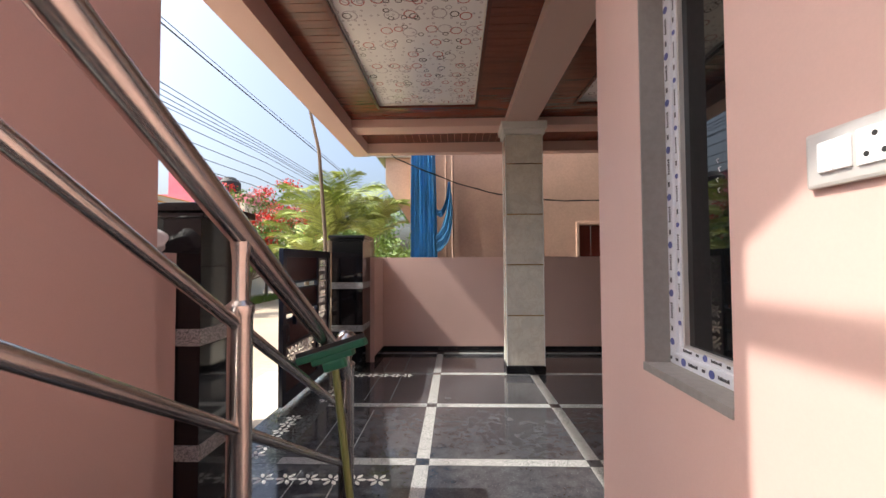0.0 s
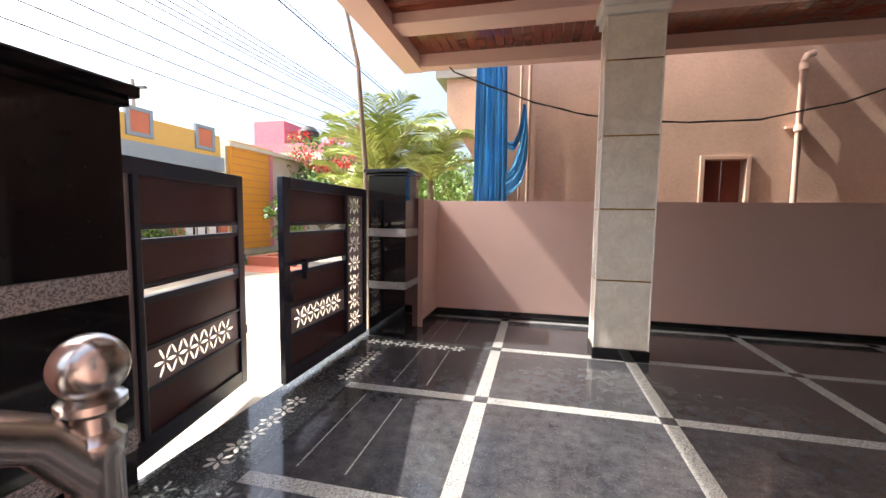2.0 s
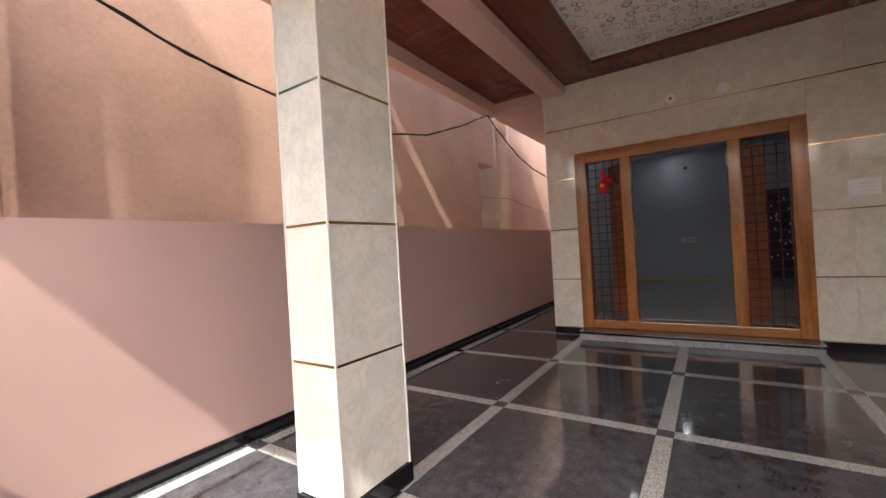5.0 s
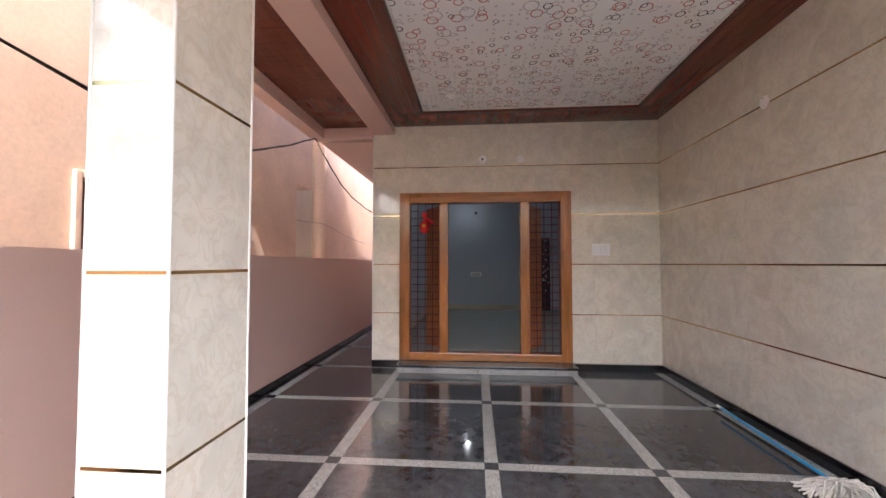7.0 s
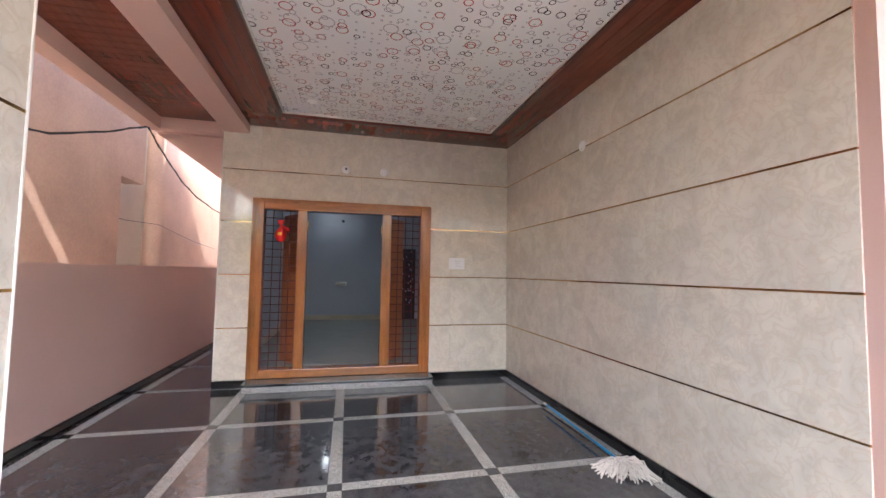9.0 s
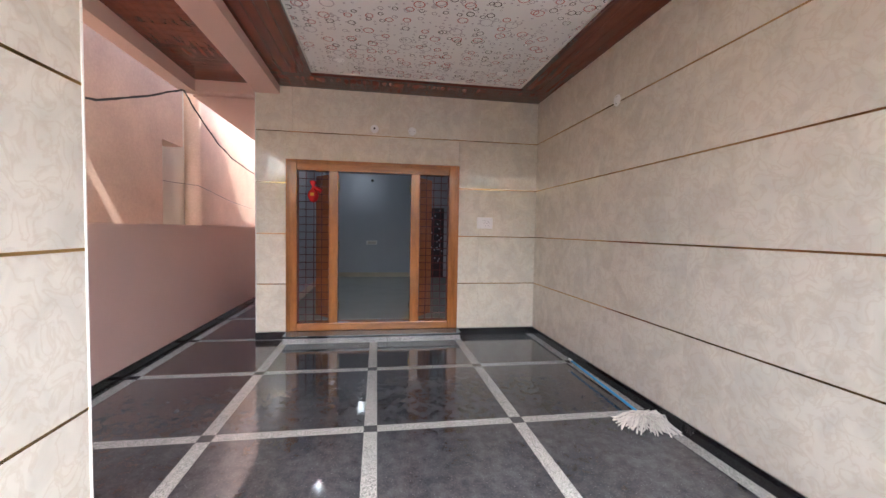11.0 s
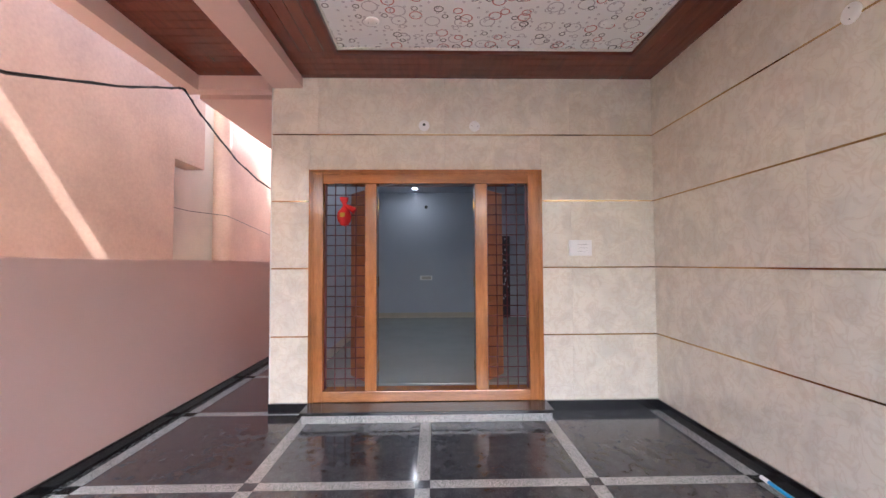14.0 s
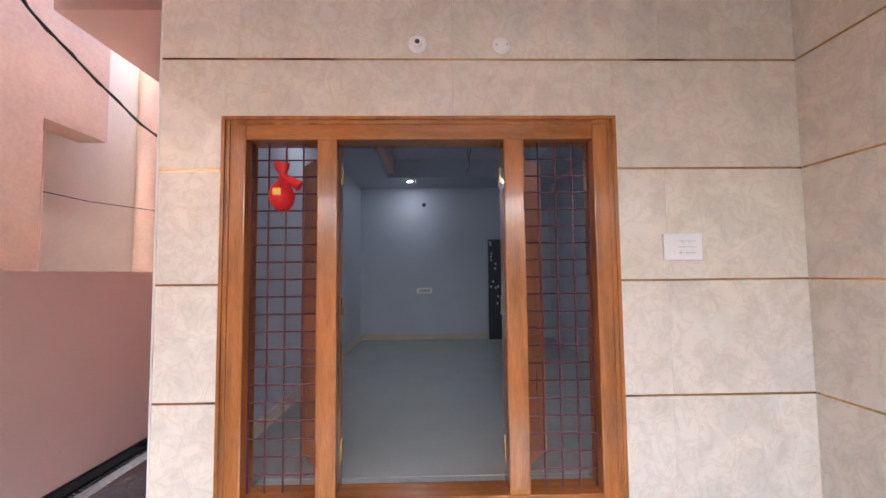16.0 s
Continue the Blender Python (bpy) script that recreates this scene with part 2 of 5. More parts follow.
RED = mat("red_cloth", (0.6, 0.012, 0.015), 0.55, var=0.15)
YELLOWPRINT = mat("gold_print", (0.75, 0.5, 0.05), 0.4)
TARP = mat("blue_tarpaulin", (0.12, 0.43, 0.78), 0.45, var=0.35, scale=2.5, fine=25, bump=0.25, dist=0.01, stretch=(4, 4, 0.7))
CABLE = mat("black_cable", (0.012, 0.012, 0.012), 0.5)
ROAD = mat("sandy_concrete", (0.42, 0.35, 0.26), 0.9, var=0.15, scale=0.6, fine=12, bump=0.3)
LEAF = mat("leaf_green", (0.12, 0.21, 0.03), 0.5, var=0.3, rnd=0.4, island=True, bump=0)
PALM = mat("palm_green", (0.3, 0.37, 0.08), 0.45, var=0.3, rnd=0.35, island=True, bump=0)
FLOWER = mat("red_blossom", (0.6, 0.03, 0.02), 0.6, rnd=0.3, island=True, bump=0)
BARK = mat("bark", (0.18, 0.14, 0.1), 0.9, bump=0.5)
YELLOW = mat("yellow_paint", (0.62, 0.42, 0.12), 0.7, var=0.06)
ORANGE = mat("orange_paint", (0.7, 0.32, 0.03), 0.7, var=0.06)
BLUEGREY = mat("blue_grey_paint", (0.25, 0.32, 0.38), 0.7, var=0.08)
CREAMWALL = mat("cream_paint", (0.6, 0.54, 0.44), 0.75, var=0.08)
TERRACOTTA = mat("terracotta_paint", (0.5, 0.17, 0.1), 0.7, var=0.1)
NOTICE = mat("yellow_notice", (0.75, 0.7, 0.03), 0.5, var=0.05)
HOTPINK = mat("rose_paint", (0.65, 0.2, 0.25), 0.7)
WINDARK = mat("dark_window", (0.05, 0.05, 0.06), 0.2)
REDWOOD = mat("red_brown_shutter", (0.16, 0.03, 0.02), 0.5)
STONEWALL = mat("stone_cladding", (0.35, 0.32, 0.28), 0.8, var=0.2, rnd=0.25)
PVC = mat("painted_pvc_pipe", (0.68, 0.5, 0.4), 0.45)
BRASS = mat("brass", (0.6, 0.42, 0.15), 0.25, 1.0)
BULB = lamp_glow("lamp_face", 14)


# ---- mesh helpers ----
def box(bm, x0, x1, y0, y1, z0, z1, bev=0.0):
    v = bmesh.ops.create_cube(bm, size=1)["verts"]
    bmesh.ops.transform(bm, matrix=Matrix.LocRotScale(((x0 + x1) / 2, (y0 + y1) / 2, (z0 + z1) / 2), None, (abs(x1 - x0), abs(y1 - y0), abs(z1 - z0))), verts=v)
    if bev:
        e = list({e for q in v for e in q.link_edges})
        bmesh.ops.bevel(bm, geom=e, offset=bev, segments=2, affect="EDGES", profile=0.6)
    return bm


def tube(bm, p, q, r, seg=16, r2=None):
    p, q = Vector(p), Vector(q)
    m = Matrix.Translation((p + q) / 2) @ (q - p).to_track_quat("Z", "Y").to_matrix().to_4x4()
    bmesh.ops.create_cone(bm, cap_ends=True, segments=seg, radius1=r, radius2=r if r2 is None else r2, depth=(q - p).length, matrix=m)
    return bm


def pipe(bm, pts, r, seg=8):
    """A bent round bar through points, as one swept skin."""
    pts = [Vector(p) for p in pts]
    rings = []
    for i, p in enumerate(pts):
        d = (pts[min(i + 1, len(pts) - 1)] - pts[max(i - 1, 0)]).normalized()
        side = d.cross(Vector((0, 0, 1)))
        side = side.normalized() if side.length > 1e-3 else Vector((1, 0, 0))
        up = side.cross(d)
        rr = r[i] if isinstance(r, (list, tuple)) else r
        rings.append([bm.verts.new(p + rr * (math.cos(a) * side + math.sin(a) * up)) for a in (2 * math.pi * k / seg for k in range(seg))])
    for a, b in zip(rings, rings[1:]):
        for k in range(seg):
            bm.faces.new((a[k], a[(k + 1) % seg], b[(k + 1) % seg], b[k]))
    bm.faces.new(rings[0][::-1]), bm.faces.new(rings[-1])
    return bm


def lathe(bm, profile, at=(0, 0, 0), seg=24):
    """A turned shape: profile of (radius, height)."""
    at = Vector(at)
    rings = [[bm.verts.new(at + Vector((r * math.cos(a), r * math.sin(a), z))) for a in (2 * math.pi * k / seg for k in range(seg))] for r, z in profile]
    for a, b in zip(rings, rings[1:]):
        for k in range(seg):
            bm.faces.new((a[k], a[(k + 1) % seg], b[(k + 1) % seg], b[k]))
    bm.faces.new(rings[0][::-1]), bm.faces.new(rings[-1])
    return bm


def B(*boxes, bev=0.0):
    bm = bmesh.new()
    for b in boxes:
        box(bm, *b, bev=bev)
    return bm


def mesh_of(name, bm, material, smooth=None):
    bmesh.ops.recalc_face_normals(bm, faces=bm.faces)
    me = bpy.data.meshes.new(name)
    bm.to_mesh(me)
    bm.free()
    me.materials.append(material)
    if smooth:
        for p in me.polygons:
            p.use_smooth = True
        me.set_sharp_from_angle(angle=radians(smooth))
    return me


def part(name, bm, material, parent=None, label="", smooth=None):
    """One mesh object, under a thing or a part if a parent is given."""
    ob = new(name, mesh_of(name, bm, material, smooth))
    if parent:
        ob.parent = parent
    return tagged(ob, label=label)


def thing(name, label, category, group="", at=None, kind=""):
    ob = new(name)
    if at is not None:
        ob.matrix_basis = at
    return tagged(ob, label, category, group, kind)


def setting(name, bm, material, label, smooth=None):
    return tagged(part(name, bm, material, smooth=smooth), label, name.split("_")[0], kind="structure")


# ---- levels and lines of the plan ----
XD, YC, YW, XW, YN = 5.0, 2.25, 6.7, 0.94, 7.33
COURSES = (0.09, 0.70, 1.333, 1.967, 2.602, 3.16)
ZC = 3.15

# ground, road and floor bed
bm = bmesh.new()
bmesh.ops.create_grid(bm, x_segments=60, y_segments=60, size=300)
for v in bm.verts:
    v.co.z = -0.22
setting("ground", bm, ROAD, "pale sandy ground of the street")
setting("floor_bed", B((-1.32, 5.0, -3.0, 6.7, -0.2, -0.012), (5.0, 12.0, 5.88, 6.7, -0.2, -0.012)), GREYSLAB, "grey cement bed under the granite floor")

# house walls
wall = setting("wall_south", B((1.02, 5.2, 2.02, 2.235, 0, 3.6)), GROUT, "house wall clad in beige marble tiles")
wall_e = setting("wall_east", B((5.012, 5.2, 2.0, 3.335, 0, 3.6), (5.012, 5.2, 5.525, 5.868, 0, 3.6), (5.012, 5.2, 3.335, 5.525, 2.26, 3.6), (5.0, 5.2, 3.335, 5.525, -0.1, 0.1)), GROUT, "front wall round the main door, clad in beige tiles")
setting("wall_passage", B((5.013, 12.0, 5.7, 5.88, 0, 3.6)), PINK, "pink painted side wall along the passage")
# window wall with its opening
WY0, WY1, WZ0, WZ1 = 1.465, 1.873, 1.035, 2.22
setting("wall_window", B((XW, 1.02, -3, WY0, 0, 4.2), (XW, 1.02, WY1, 2.242, 0, 3.6), (XW, 1.02, WY0, WY1, 0, WZ0), (XW, 1.02, WY0, WY1, WZ1, 4.2), (1.02, 1.2, -3, WY0, 0, 3.6), (1.02, 1.2, WY1, 2.02, 0, 3.6), (1.02, 1.2, WY0, WY1, 0, WZ0), (1.02, 1.2, WY0, WY1, WZ1, 3.6)), PINK, "pink painted wall with a narrow window")
setting("wall_back", B((-1.2, 1.2, -3.2, -3.0, 0, 4.2)), PINK, "pink painted wall behind the stairs")
# compound walls
setting("wall_compound", B((-0.8, 12.0, 6.7, 6.82, -0.2, 1.42)), PINK, "low pink compound wall")
setting("wall_street", B((-1.1, -0.95, -3.0, 2.43, -0.2, 1.40)), PINK, "low pink compound wall by the street")
setting("wall_stair", B((-1.2, -0.87, 1.2, 2.2, 0.0, 7.0)), PINK, "tall pink wall beside the stairs")
setting("wall_gatepost", B((-0.83, -0.75, 6.05, 6.7, -0.2, 1.42)), PINK, "short pink wall beside the gate pillar")

# beams and ceiling
setting("ceiling_slab", B((-1.19, 5.2, 2.2, 6.68, 3.24, 3.42), (5.2, 12.0, 5.0, 6.68, 3.02, 3.42)), PINK, "concrete roof slab over the porch")
# Unseen wall added to keep sky light off the neighbour's wall.
setting("wall_roof_parapet", B((1.0, 9.2, 6.5, 6.66, 3.42, 3.8)), PINK, "unseen low pink wall added on the roof edge to block sky light")
setting("ceiling_beam_street", B((-1.19, -0.95, 2.2, 6.68, 2.965, 3.24)), PINK, "pink roof edge beam on the street side")
setting("ceiling_beam_column", B((0.98, 1.34, 2.24, 5.6, 3.045, 3.24)), PINK, "pink beam from the column to the house")
setting("ceiling_beam_cross", B((-0.95, 5.012, 5.6, 5.88, 3.05, 3.24)), PINK, "pink beam over the column")
setting("ceiling_beam_edge", B((-0.95, 4.9, 6.52, 6.68, 2.975, 3.24), (4.9, 5.02, 5.885, 6.68, 2.99, 3.24)), PINK, "pink roof edge beam by the neighbour")
setting("ceiling_beam_rear", B((-0.95, 0.94, 2.2, 2.4, 3.0, 3.24)), PINK, "pink beam by the stairs")


def tray(name, x0, x1, y0, y1, px0, px1, py0, py1):
    """A brown plank border with a raised printed sheet in a dark frame."""
    bm = bmesh.new()
    w = 0.1
    def planks(a0, a1, b0, b1, along):
        k = a0
        while k < a1 - 1e-4:
            e = min(k + w, a1)
            if along == "y":
                box(bm, b0, b1, k + 0.0032, e - 0.0032, ZC, ZC + 0.012)
            else:
                box(bm, k + 0.0032, e - 0.0032, b0, b1, ZC, ZC + 0.012)
            k = e
    planks(y0, y1, x0, px0, "y")
    if name == "west":
        planks(y0, y1, px1, x1, "y")
    else:
        planks(px1, x1, y0, y1, "x")
    planks(y0, py0, px0, px1, "y"), planks(py1, y1, px0, px1, "y")
    setting("ceiling_planks_" + name, bm, BROWN, "glossy brown ceiling planks round a printed panel")
    t = 0.015
    setting("trim_" + name, B((px0 - t, px0 + t, py0 - t, py1 + t, ZC - 0.018, ZC + 0.06), (px1 - t, px1 + t, py0 - t, py1 + t, ZC - 0.018, ZC + 0.06), (px0 + t, px1 - t, py0 - t, py0 + t, ZC - 0.018, ZC + 0.06), (px0 + t, px1 - t, py1 - t, py1 + t, ZC - 0.018, ZC + 0.06)), DARKTRIM, "dark brown frame of the ceiling panel")
    setting("ceiling_sheet_" + name, B((px0, px1, py0, py1, ZC + 0.03, ZC + 0.04)), RINGS, "glossy white ceiling panel printed with rings")
    u = t + 0.012
    setting("trim_bead_" + name, B((px0 + t, px0 + u, py0 + t, py1 - t, ZC + 0.012, ZC + 0.03), (px1 - u, px1 - t, py0 + t, py1 - t, ZC + 0.012, ZC + 0.03), (px0 + u, px1 - u, py0 + t, py0 + u, ZC + 0.012, ZC + 0.03), (px0 + u, px1 - u, py1 - u, py1 - t, ZC + 0.012, ZC + 0.03)), WHITE_BEAD, "thin white bead round the ceiling panel")


tray("west", -0.95, 0.98, 2.4, 5.6, -0.53, 0.6, 2.75, 5.2)
tray("east", 1.34, 5.012, 2.25, 5.6, 1.72, 4.53, 2.66, 5.17)
bm = bmesh.new()
k = -0.95
while k < 4.89:
    e = min(k + 0.1, 4.9)
    box(bm, k + 0.0032, e - 0.0032, 5.88, 6.52, 3.12, 3.132)
    k = e
setting("ceiling_planks_edge", bm, BROWN, "glossy brown planks under the roof edge")

# ---- the column ----
CX0, CX1, CY0, CY1 = 0.97, 1.415, 5.49, 5.775
col = thing("column", "square porch column clad in beige marble tiles with gold strips", "column")
part("core", B((CX0 + 0.012, CX1 - 0.012, CY0 + 0.012, CY1 - 0.012, 0, 3.06)), GROUT, col)
part("plinth", B((CX0 - 0.012, CX1 + 0.012, CY0 - 0.012, CY1 + 0.012, 0, 0.1), bev=0.003), BLACK, col, "black granite plinth")
part("capital", B((CX0 - 0.03, CX1 + 0.03, CY0 - 0.03, CY1 + 0.03, 2.9, 2.965), (CX0 - 0.055, CX1 + 0.055, CY0 - 0.055, CY1 + 0.055, 2.965, 3.055), bev=0.012), WHITE_BEAD, col, "white moulded capital")
zs = (0.1, 0.70, 1.312, 1.924, 2.54, 2.9)
for a, b in zip(zs, zs[1:]):
    g = 0.006
    for bx in ((CX0 + 0.004, CX1 - 0.004, CY0, CY0 + 0.011), (CX0 + 0.004, CX1 - 0.004, CY1 - 0.011, CY1), (CX0, CX0 + 0.011, CY0 + 0.004, CY1 - 0.004), (CX1 - 0.011, CX1, CY0 + 0.004, CY1 - 0.004)):
        part("tile", B((*bx, a + g, b - g)), TILE, col)
    if b < 2.8:
        part("gold_strip", B((CX0 - 0.001, CX1 + 0.001, CY0 - 0.001, CY1 + 0.001, b - g, b + g)), GOLD, col, "thin gold metal strip")
for x, y in ((CX0, CY0), (CX1, CY0), (CX0, CY1), (CX1, CY1)):
    part("corner_bead", tube(bmesh.new(), (x, y, 0.1), (x, y, 2.9), 0.006, 8), WHITE_BEAD, col, "white corner bead")


# ---- gate pillars ----
def gate_pillar(x0, x1, y0, y1, label):
    p = thing("gate_pillar", label, "pillar", "gate pillars")
    part("shaft", B((x0 + 0.01, x1 - 0.01, y0 + 0.01, y1 - 0.01, -0.2, 1.62)), GROUT, p)
    z = -0.2
    for a, b, m, lab in ((-0.2, 0.49, BLACK, ""), (0.49, 0.565, STRIP, "grey granite band"), (0.565, 1.02, BLACK, ""), (1.02, 1.1, STRIP, "grey granite band"), (1.1, 1.62, BLACK, "")):
        o = 0.003 if m is STRIP else 0
        part("band" if lab else "slab", B((x0 - o, x1 + o, y0 - o, y1 + o, a + 0.001, b - 0.001), bev=0.002), m, p, lab)
    part("cap", B((x0 - 0.02, x1 + 0.02, y0 - 0.02, y1 + 0.02, 1.62, 1.65), (x0 - 0.04, x1 + 0.04, y0 - 0.04, y1 + 0.04, 1.65, 1.69), bev=0.009), BLACK, p, "moulded granite cap")
    return p


gate_pillar(-1.2, -0.81, 5.61, 6.05, "square gate pillar in polished black granite with grey bands")
gate_pillar(-1.3, -0.84, 2.44, 2.84, "broad gate pillar in polished black granite beside the stairs").matrix_basis = pose(0, 0, -0.055)


# ---- the gate ----
def petal_hole(cx, cz, ang, r0, r1, w):
    d, s = Vector((math.cos(ang), math.sin(ang))), Vector((-math.sin(ang), math.cos(ang)))
    c = Vector((cx, cz))
    out = []
    for f, k in ((0, 0), (0.3, 0.8), (0.55, 1), (0.8, 0.7), (1, 0), (0.8, -0.7), (0.55, -1), (0.3, -0.8)):
        out.append(c + d * (r0 + (r1 - r0) * f) + s * (w * k))
    return out


def pierced_sheet(x0, x1, z0, z1, chains, pitch):
    """A metal sheet pierced with chains of six-petalled flowers that share their level petals: (first x, z, count)."""
    bm = bmesh.new()
    loops = [[Vector((x0, z0)), Vector((x1, z0)), Vector((x1, z1)), Vector((x0, z1))]]
    for cx, cz, count in chains:
        for i in range(count):
            for k in (0, 1, 2, 4, 5) if i else range(6):
                loops.append(petal_hole(cx + pitch * i, cz, math.pi / 3 * k, pitch * 0.1, pitch * (0.9 if k in (0, 3) else 0.95), pitch * 0.1))
    edges = []
    for lp in loops:
        vs = [bm.verts.new((p.x, p.y, 0)) for p in lp]
        edges += [bm.edges.new((vs[i], vs[(i + 1) % len(vs)])) for i in range(len(vs))]
    bmesh.ops.triangle_fill(bm, use_beauty=True, use_dissolve=False, edges=edges, normal=(0, 0, 1))
    ex = bmesh.ops.extrude_face_region(bm, geom=bm.faces[:])
    bmesh.ops.translate(bm, vec=(0, 0, 0.003), verts=[v for v in ex["geom"] if isinstance(v, bmesh.types.BMVert)])
    bmesh.ops.rotate(bm, cent=(0, 0, 0), matrix=Matrix.Rotation(math.pi / 2, 3, "X"), verts=bm.verts)
    return bm


def gate_leaf(at, label, lock, W=1.375):
    """Leaf with its hinge line at the origin and its free edge at x = W."""
    g = thing("gate_leaf", label, "gate", "gate leaves", at)
    z0, H, t = 0.045, 1.44, 0.022
    Z = lambda f: z0 + H * (1 - f)
    fu = 0.44
    part("stile", B((0, 0.06, -t, t, z0, z0 + H), bev=0.004), NAVY, g)
    part("stile", B((W - 0.075, W, -t, t, z0, z0 + H), bev=0.004), NAVY, g)
    part("stile", B((fu - 0.02, fu + 0.02, -t, t, z0 + 0.05, z0 + H - 0.07), bev=0.004), NAVY, g)
    part("top_rail", B((0.06, W - 0.075, -t, t, Z(0.055), z0 + H), bev=0.004), NAVY, g)
    part("bottom_rail", B((0.06, W - 0.075, -t, t, z0, Z(0.93)), bev=0.004), NAVY, g)
    for a, b in ((0.215, 0.232), (0.262, 0.28), (0.41, 0.427), (0.455, 0.48), (0.622, 0.637), (0.768, 0.784)):
        part("rail", B((fu + 0.02, W - 0.075, -t * 0.85, t * 0.85, Z(b), Z(a)), bev=0.003), NAVY, g)
    for a, b in ((0.055, 0.215), (0.28, 0.41), (0.48, 0.622), (0.784, 0.93)):
        part("sheet", B((fu + 0.02, W - 0.075, -0.006, 0.006, Z(b), Z(a))), MAROON, g, "maroon painted sheet")
    n = 7
    h = (Z(0.055) - Z(0.93)) / n
    part("flower_panel", pierced_sheet(0.06, fu - 0.02, Z(0.93), Z(0.055), [((0.06 + fu - 0.02) / 2 - 0.047, Z(0.93) + h * (k + 0.5), 2) for k in range(n)], 0.094), GATEGREY, g, "grey sheet pierced with a column of flowers")
    s = 0.092
    part("flower_panel", pierced_sheet(fu + 0.02, W - 0.075, Z(0.768), Z(0.637), [((fu + 0.02 + W - 0.075) / 2 - 3 * s, (Z(0.768) + Z(0.637)) / 2, 7)], s), GATEGREY, g, "grey sheet pierced with a row of flowers")
    for z in (0.25, 0.75, 1.25):
        part("hinge", tube(bmesh.new(), (-0.012, 0, z - 0.05), (-0.012, 0, z + 0.05), 0.014, 12), NAVY, g, smooth=40)
    if lock:
        part("bolt", pipe(bmesh.new(), [(W - 0.42, 0.045, 0.885), (W + 0.0, 0.045, 0.885)], 0.009), NAVY, g, smooth=40)
        part("bolt_handle", B((W - 0.24, W - 0.21, 0.02, 0.06, 0.76, 0.9), bev=0.004), NAVY, g)
        part("latch_plate", B((W - 0.12, W + 0.045, 0.024, 0.032, 0.745, 0.785), bev=0.004), NAVY, g)
        lk = part("padlock", B((W - 0.085, W - 0.045, 0.034, 0.056, 0.62, 0.67), bev=0.006), DULL, g, "steel padlock")
        part("shackle", pipe(bmesh.new(), [(W - 0.08, 0.045, 0.67), (W - 0.08, 0.045, 0.745), (W - 0.065, 0.045, 0.765), (W - 0.05, 0.045, 0.745), (W - 0.05, 0.045, 0.67)], 0.005), DULL, lk, smooth=40)
    else:
        for z in (0.42, 0.92):
            part("bolt", B((W, W + 0.02, -0.02, 0.02, z - 0.03, z + 0.03), bev=0.003), NAVY, g)
    return g


def frame_at(p, q):
    p, q = Vector(p), Vector(q)
    return pose(*p, 0, 0, math.degrees(math.atan2(q.y - p.y, q.x - p.x)))


gate_leaf(frame_at((-1.235, 5.59, 0), (-1.235, 4.2, 0)), "navy steel gate leaf with maroon sheets, shut, with padlock", True)
near_leaf = gate_leaf(frame_at((-1.27, 2.86, 0), (-1.54, 4.2, 0)), "navy steel gate leaf with maroon sheets, standing ajar", False)


# ---- stairs and railing ----
stair = thing("staircase", "granite stairs rising beside the pink wall", "stairs")
for k in range(9):
    y1 = 2.05 - 0.28 * k
    part("step", B((-0.87, -0.04, y1 - 0.28, y1, -0.01, 0.17 * (k + 1) - 0.03)), PINK, stair)
    part("tread", B((-0.87, -0.02, y1 - 0.28, y1 + 0.02, 0.17 * (k + 1) - 0.03, 0.17 * (k + 1)), bev=0.004), BLACK, stair, "black granite tread")
rail = thing("stair_railing", "stainless steel stair railing with a ball-topped newel", "railing")
RX, NY, SL = -0.08, 2.175, 0.58
part("newel_post", lathe(bmesh.new(), [(0.03, 0.0), (0.03, 0.93), (0.034, 0.935), (0.034, 0.955), (0.022, 0.965), (0.022, 0.985), (0.036, 0.995), (0.036, 1.005), (0.02, 1.01)], (RX, NY, 0)), STEEL, rail, smooth=40)
ball = bmesh.new()
bmesh.ops.create_uvsphere(ball, u_segments=24, v_segments=14, radius=0.041, matrix=pose(RX, NY, 1.045))
part("ball", ball, STEEL, rail, smooth=60)
hz = lambda y, base: base + SL * (NY - y)
part("handrail", pipe(bmesh.new(), [(RX, NY, 0.9), (RX, NY - 0.06, hz(NY - 0.06, 0.95)), (RX, -0.1, hz(-0.1, 0.965))], 0.027, 18), STEEL, rail, smooth=40)
part("bar", pipe(bmesh.new(), [(RX, NY, 0.765), (RX, -0.1, hz(-0.1, 0.765))], 0.0125, 12), STEEL, rail, smooth=40)
part("bar", pipe(bmesh.new(), [(RX, NY, 0.56), (RX, -0.1, hz(-0.1, 0.56))], 0.0125, 12), STEEL, rail, smooth=40)
for y in (1.385, 0.4):
    zt = hz(y, 0.95)
    base = 0.17 * (int((2.05 - y) / 0.28) + 1)
    part("post", lathe(bmesh.new(), [(0.024, base), (0.024, zt - 0.16), (0.027, zt - 0.155), (0.027, zt - 0.14), (0.016, zt - 0.13), (0.016, zt - 0.05), (0.022, zt)], (RX, y, 0), 18), STEEL, rail, smooth=40)

# the floor wiper leaning on the rail
wip = thing("floor_wiper", "green plastic floor wiper leaning upside down on the railing", "wiper")
hd = bmesh.new()
box(hd, -0.125, 0.125, -0.016, 0.016, -0.012, 0.012, 0.006)
box(hd, -0.075, 0.075, -0.014, 0.014, -0.03, -0.01, 0.006)
box(hd, -0.04, 0.04, -0.014, 0.014, -0.06, -0.025, 0.01)
WM = Matrix.Translation((-0.05, 1.885, 1.065)) @ pose(0, 0, 0, 0, -18, -10)
o = part("head", hd, GREEN, wip)
o.matrix_basis = WM
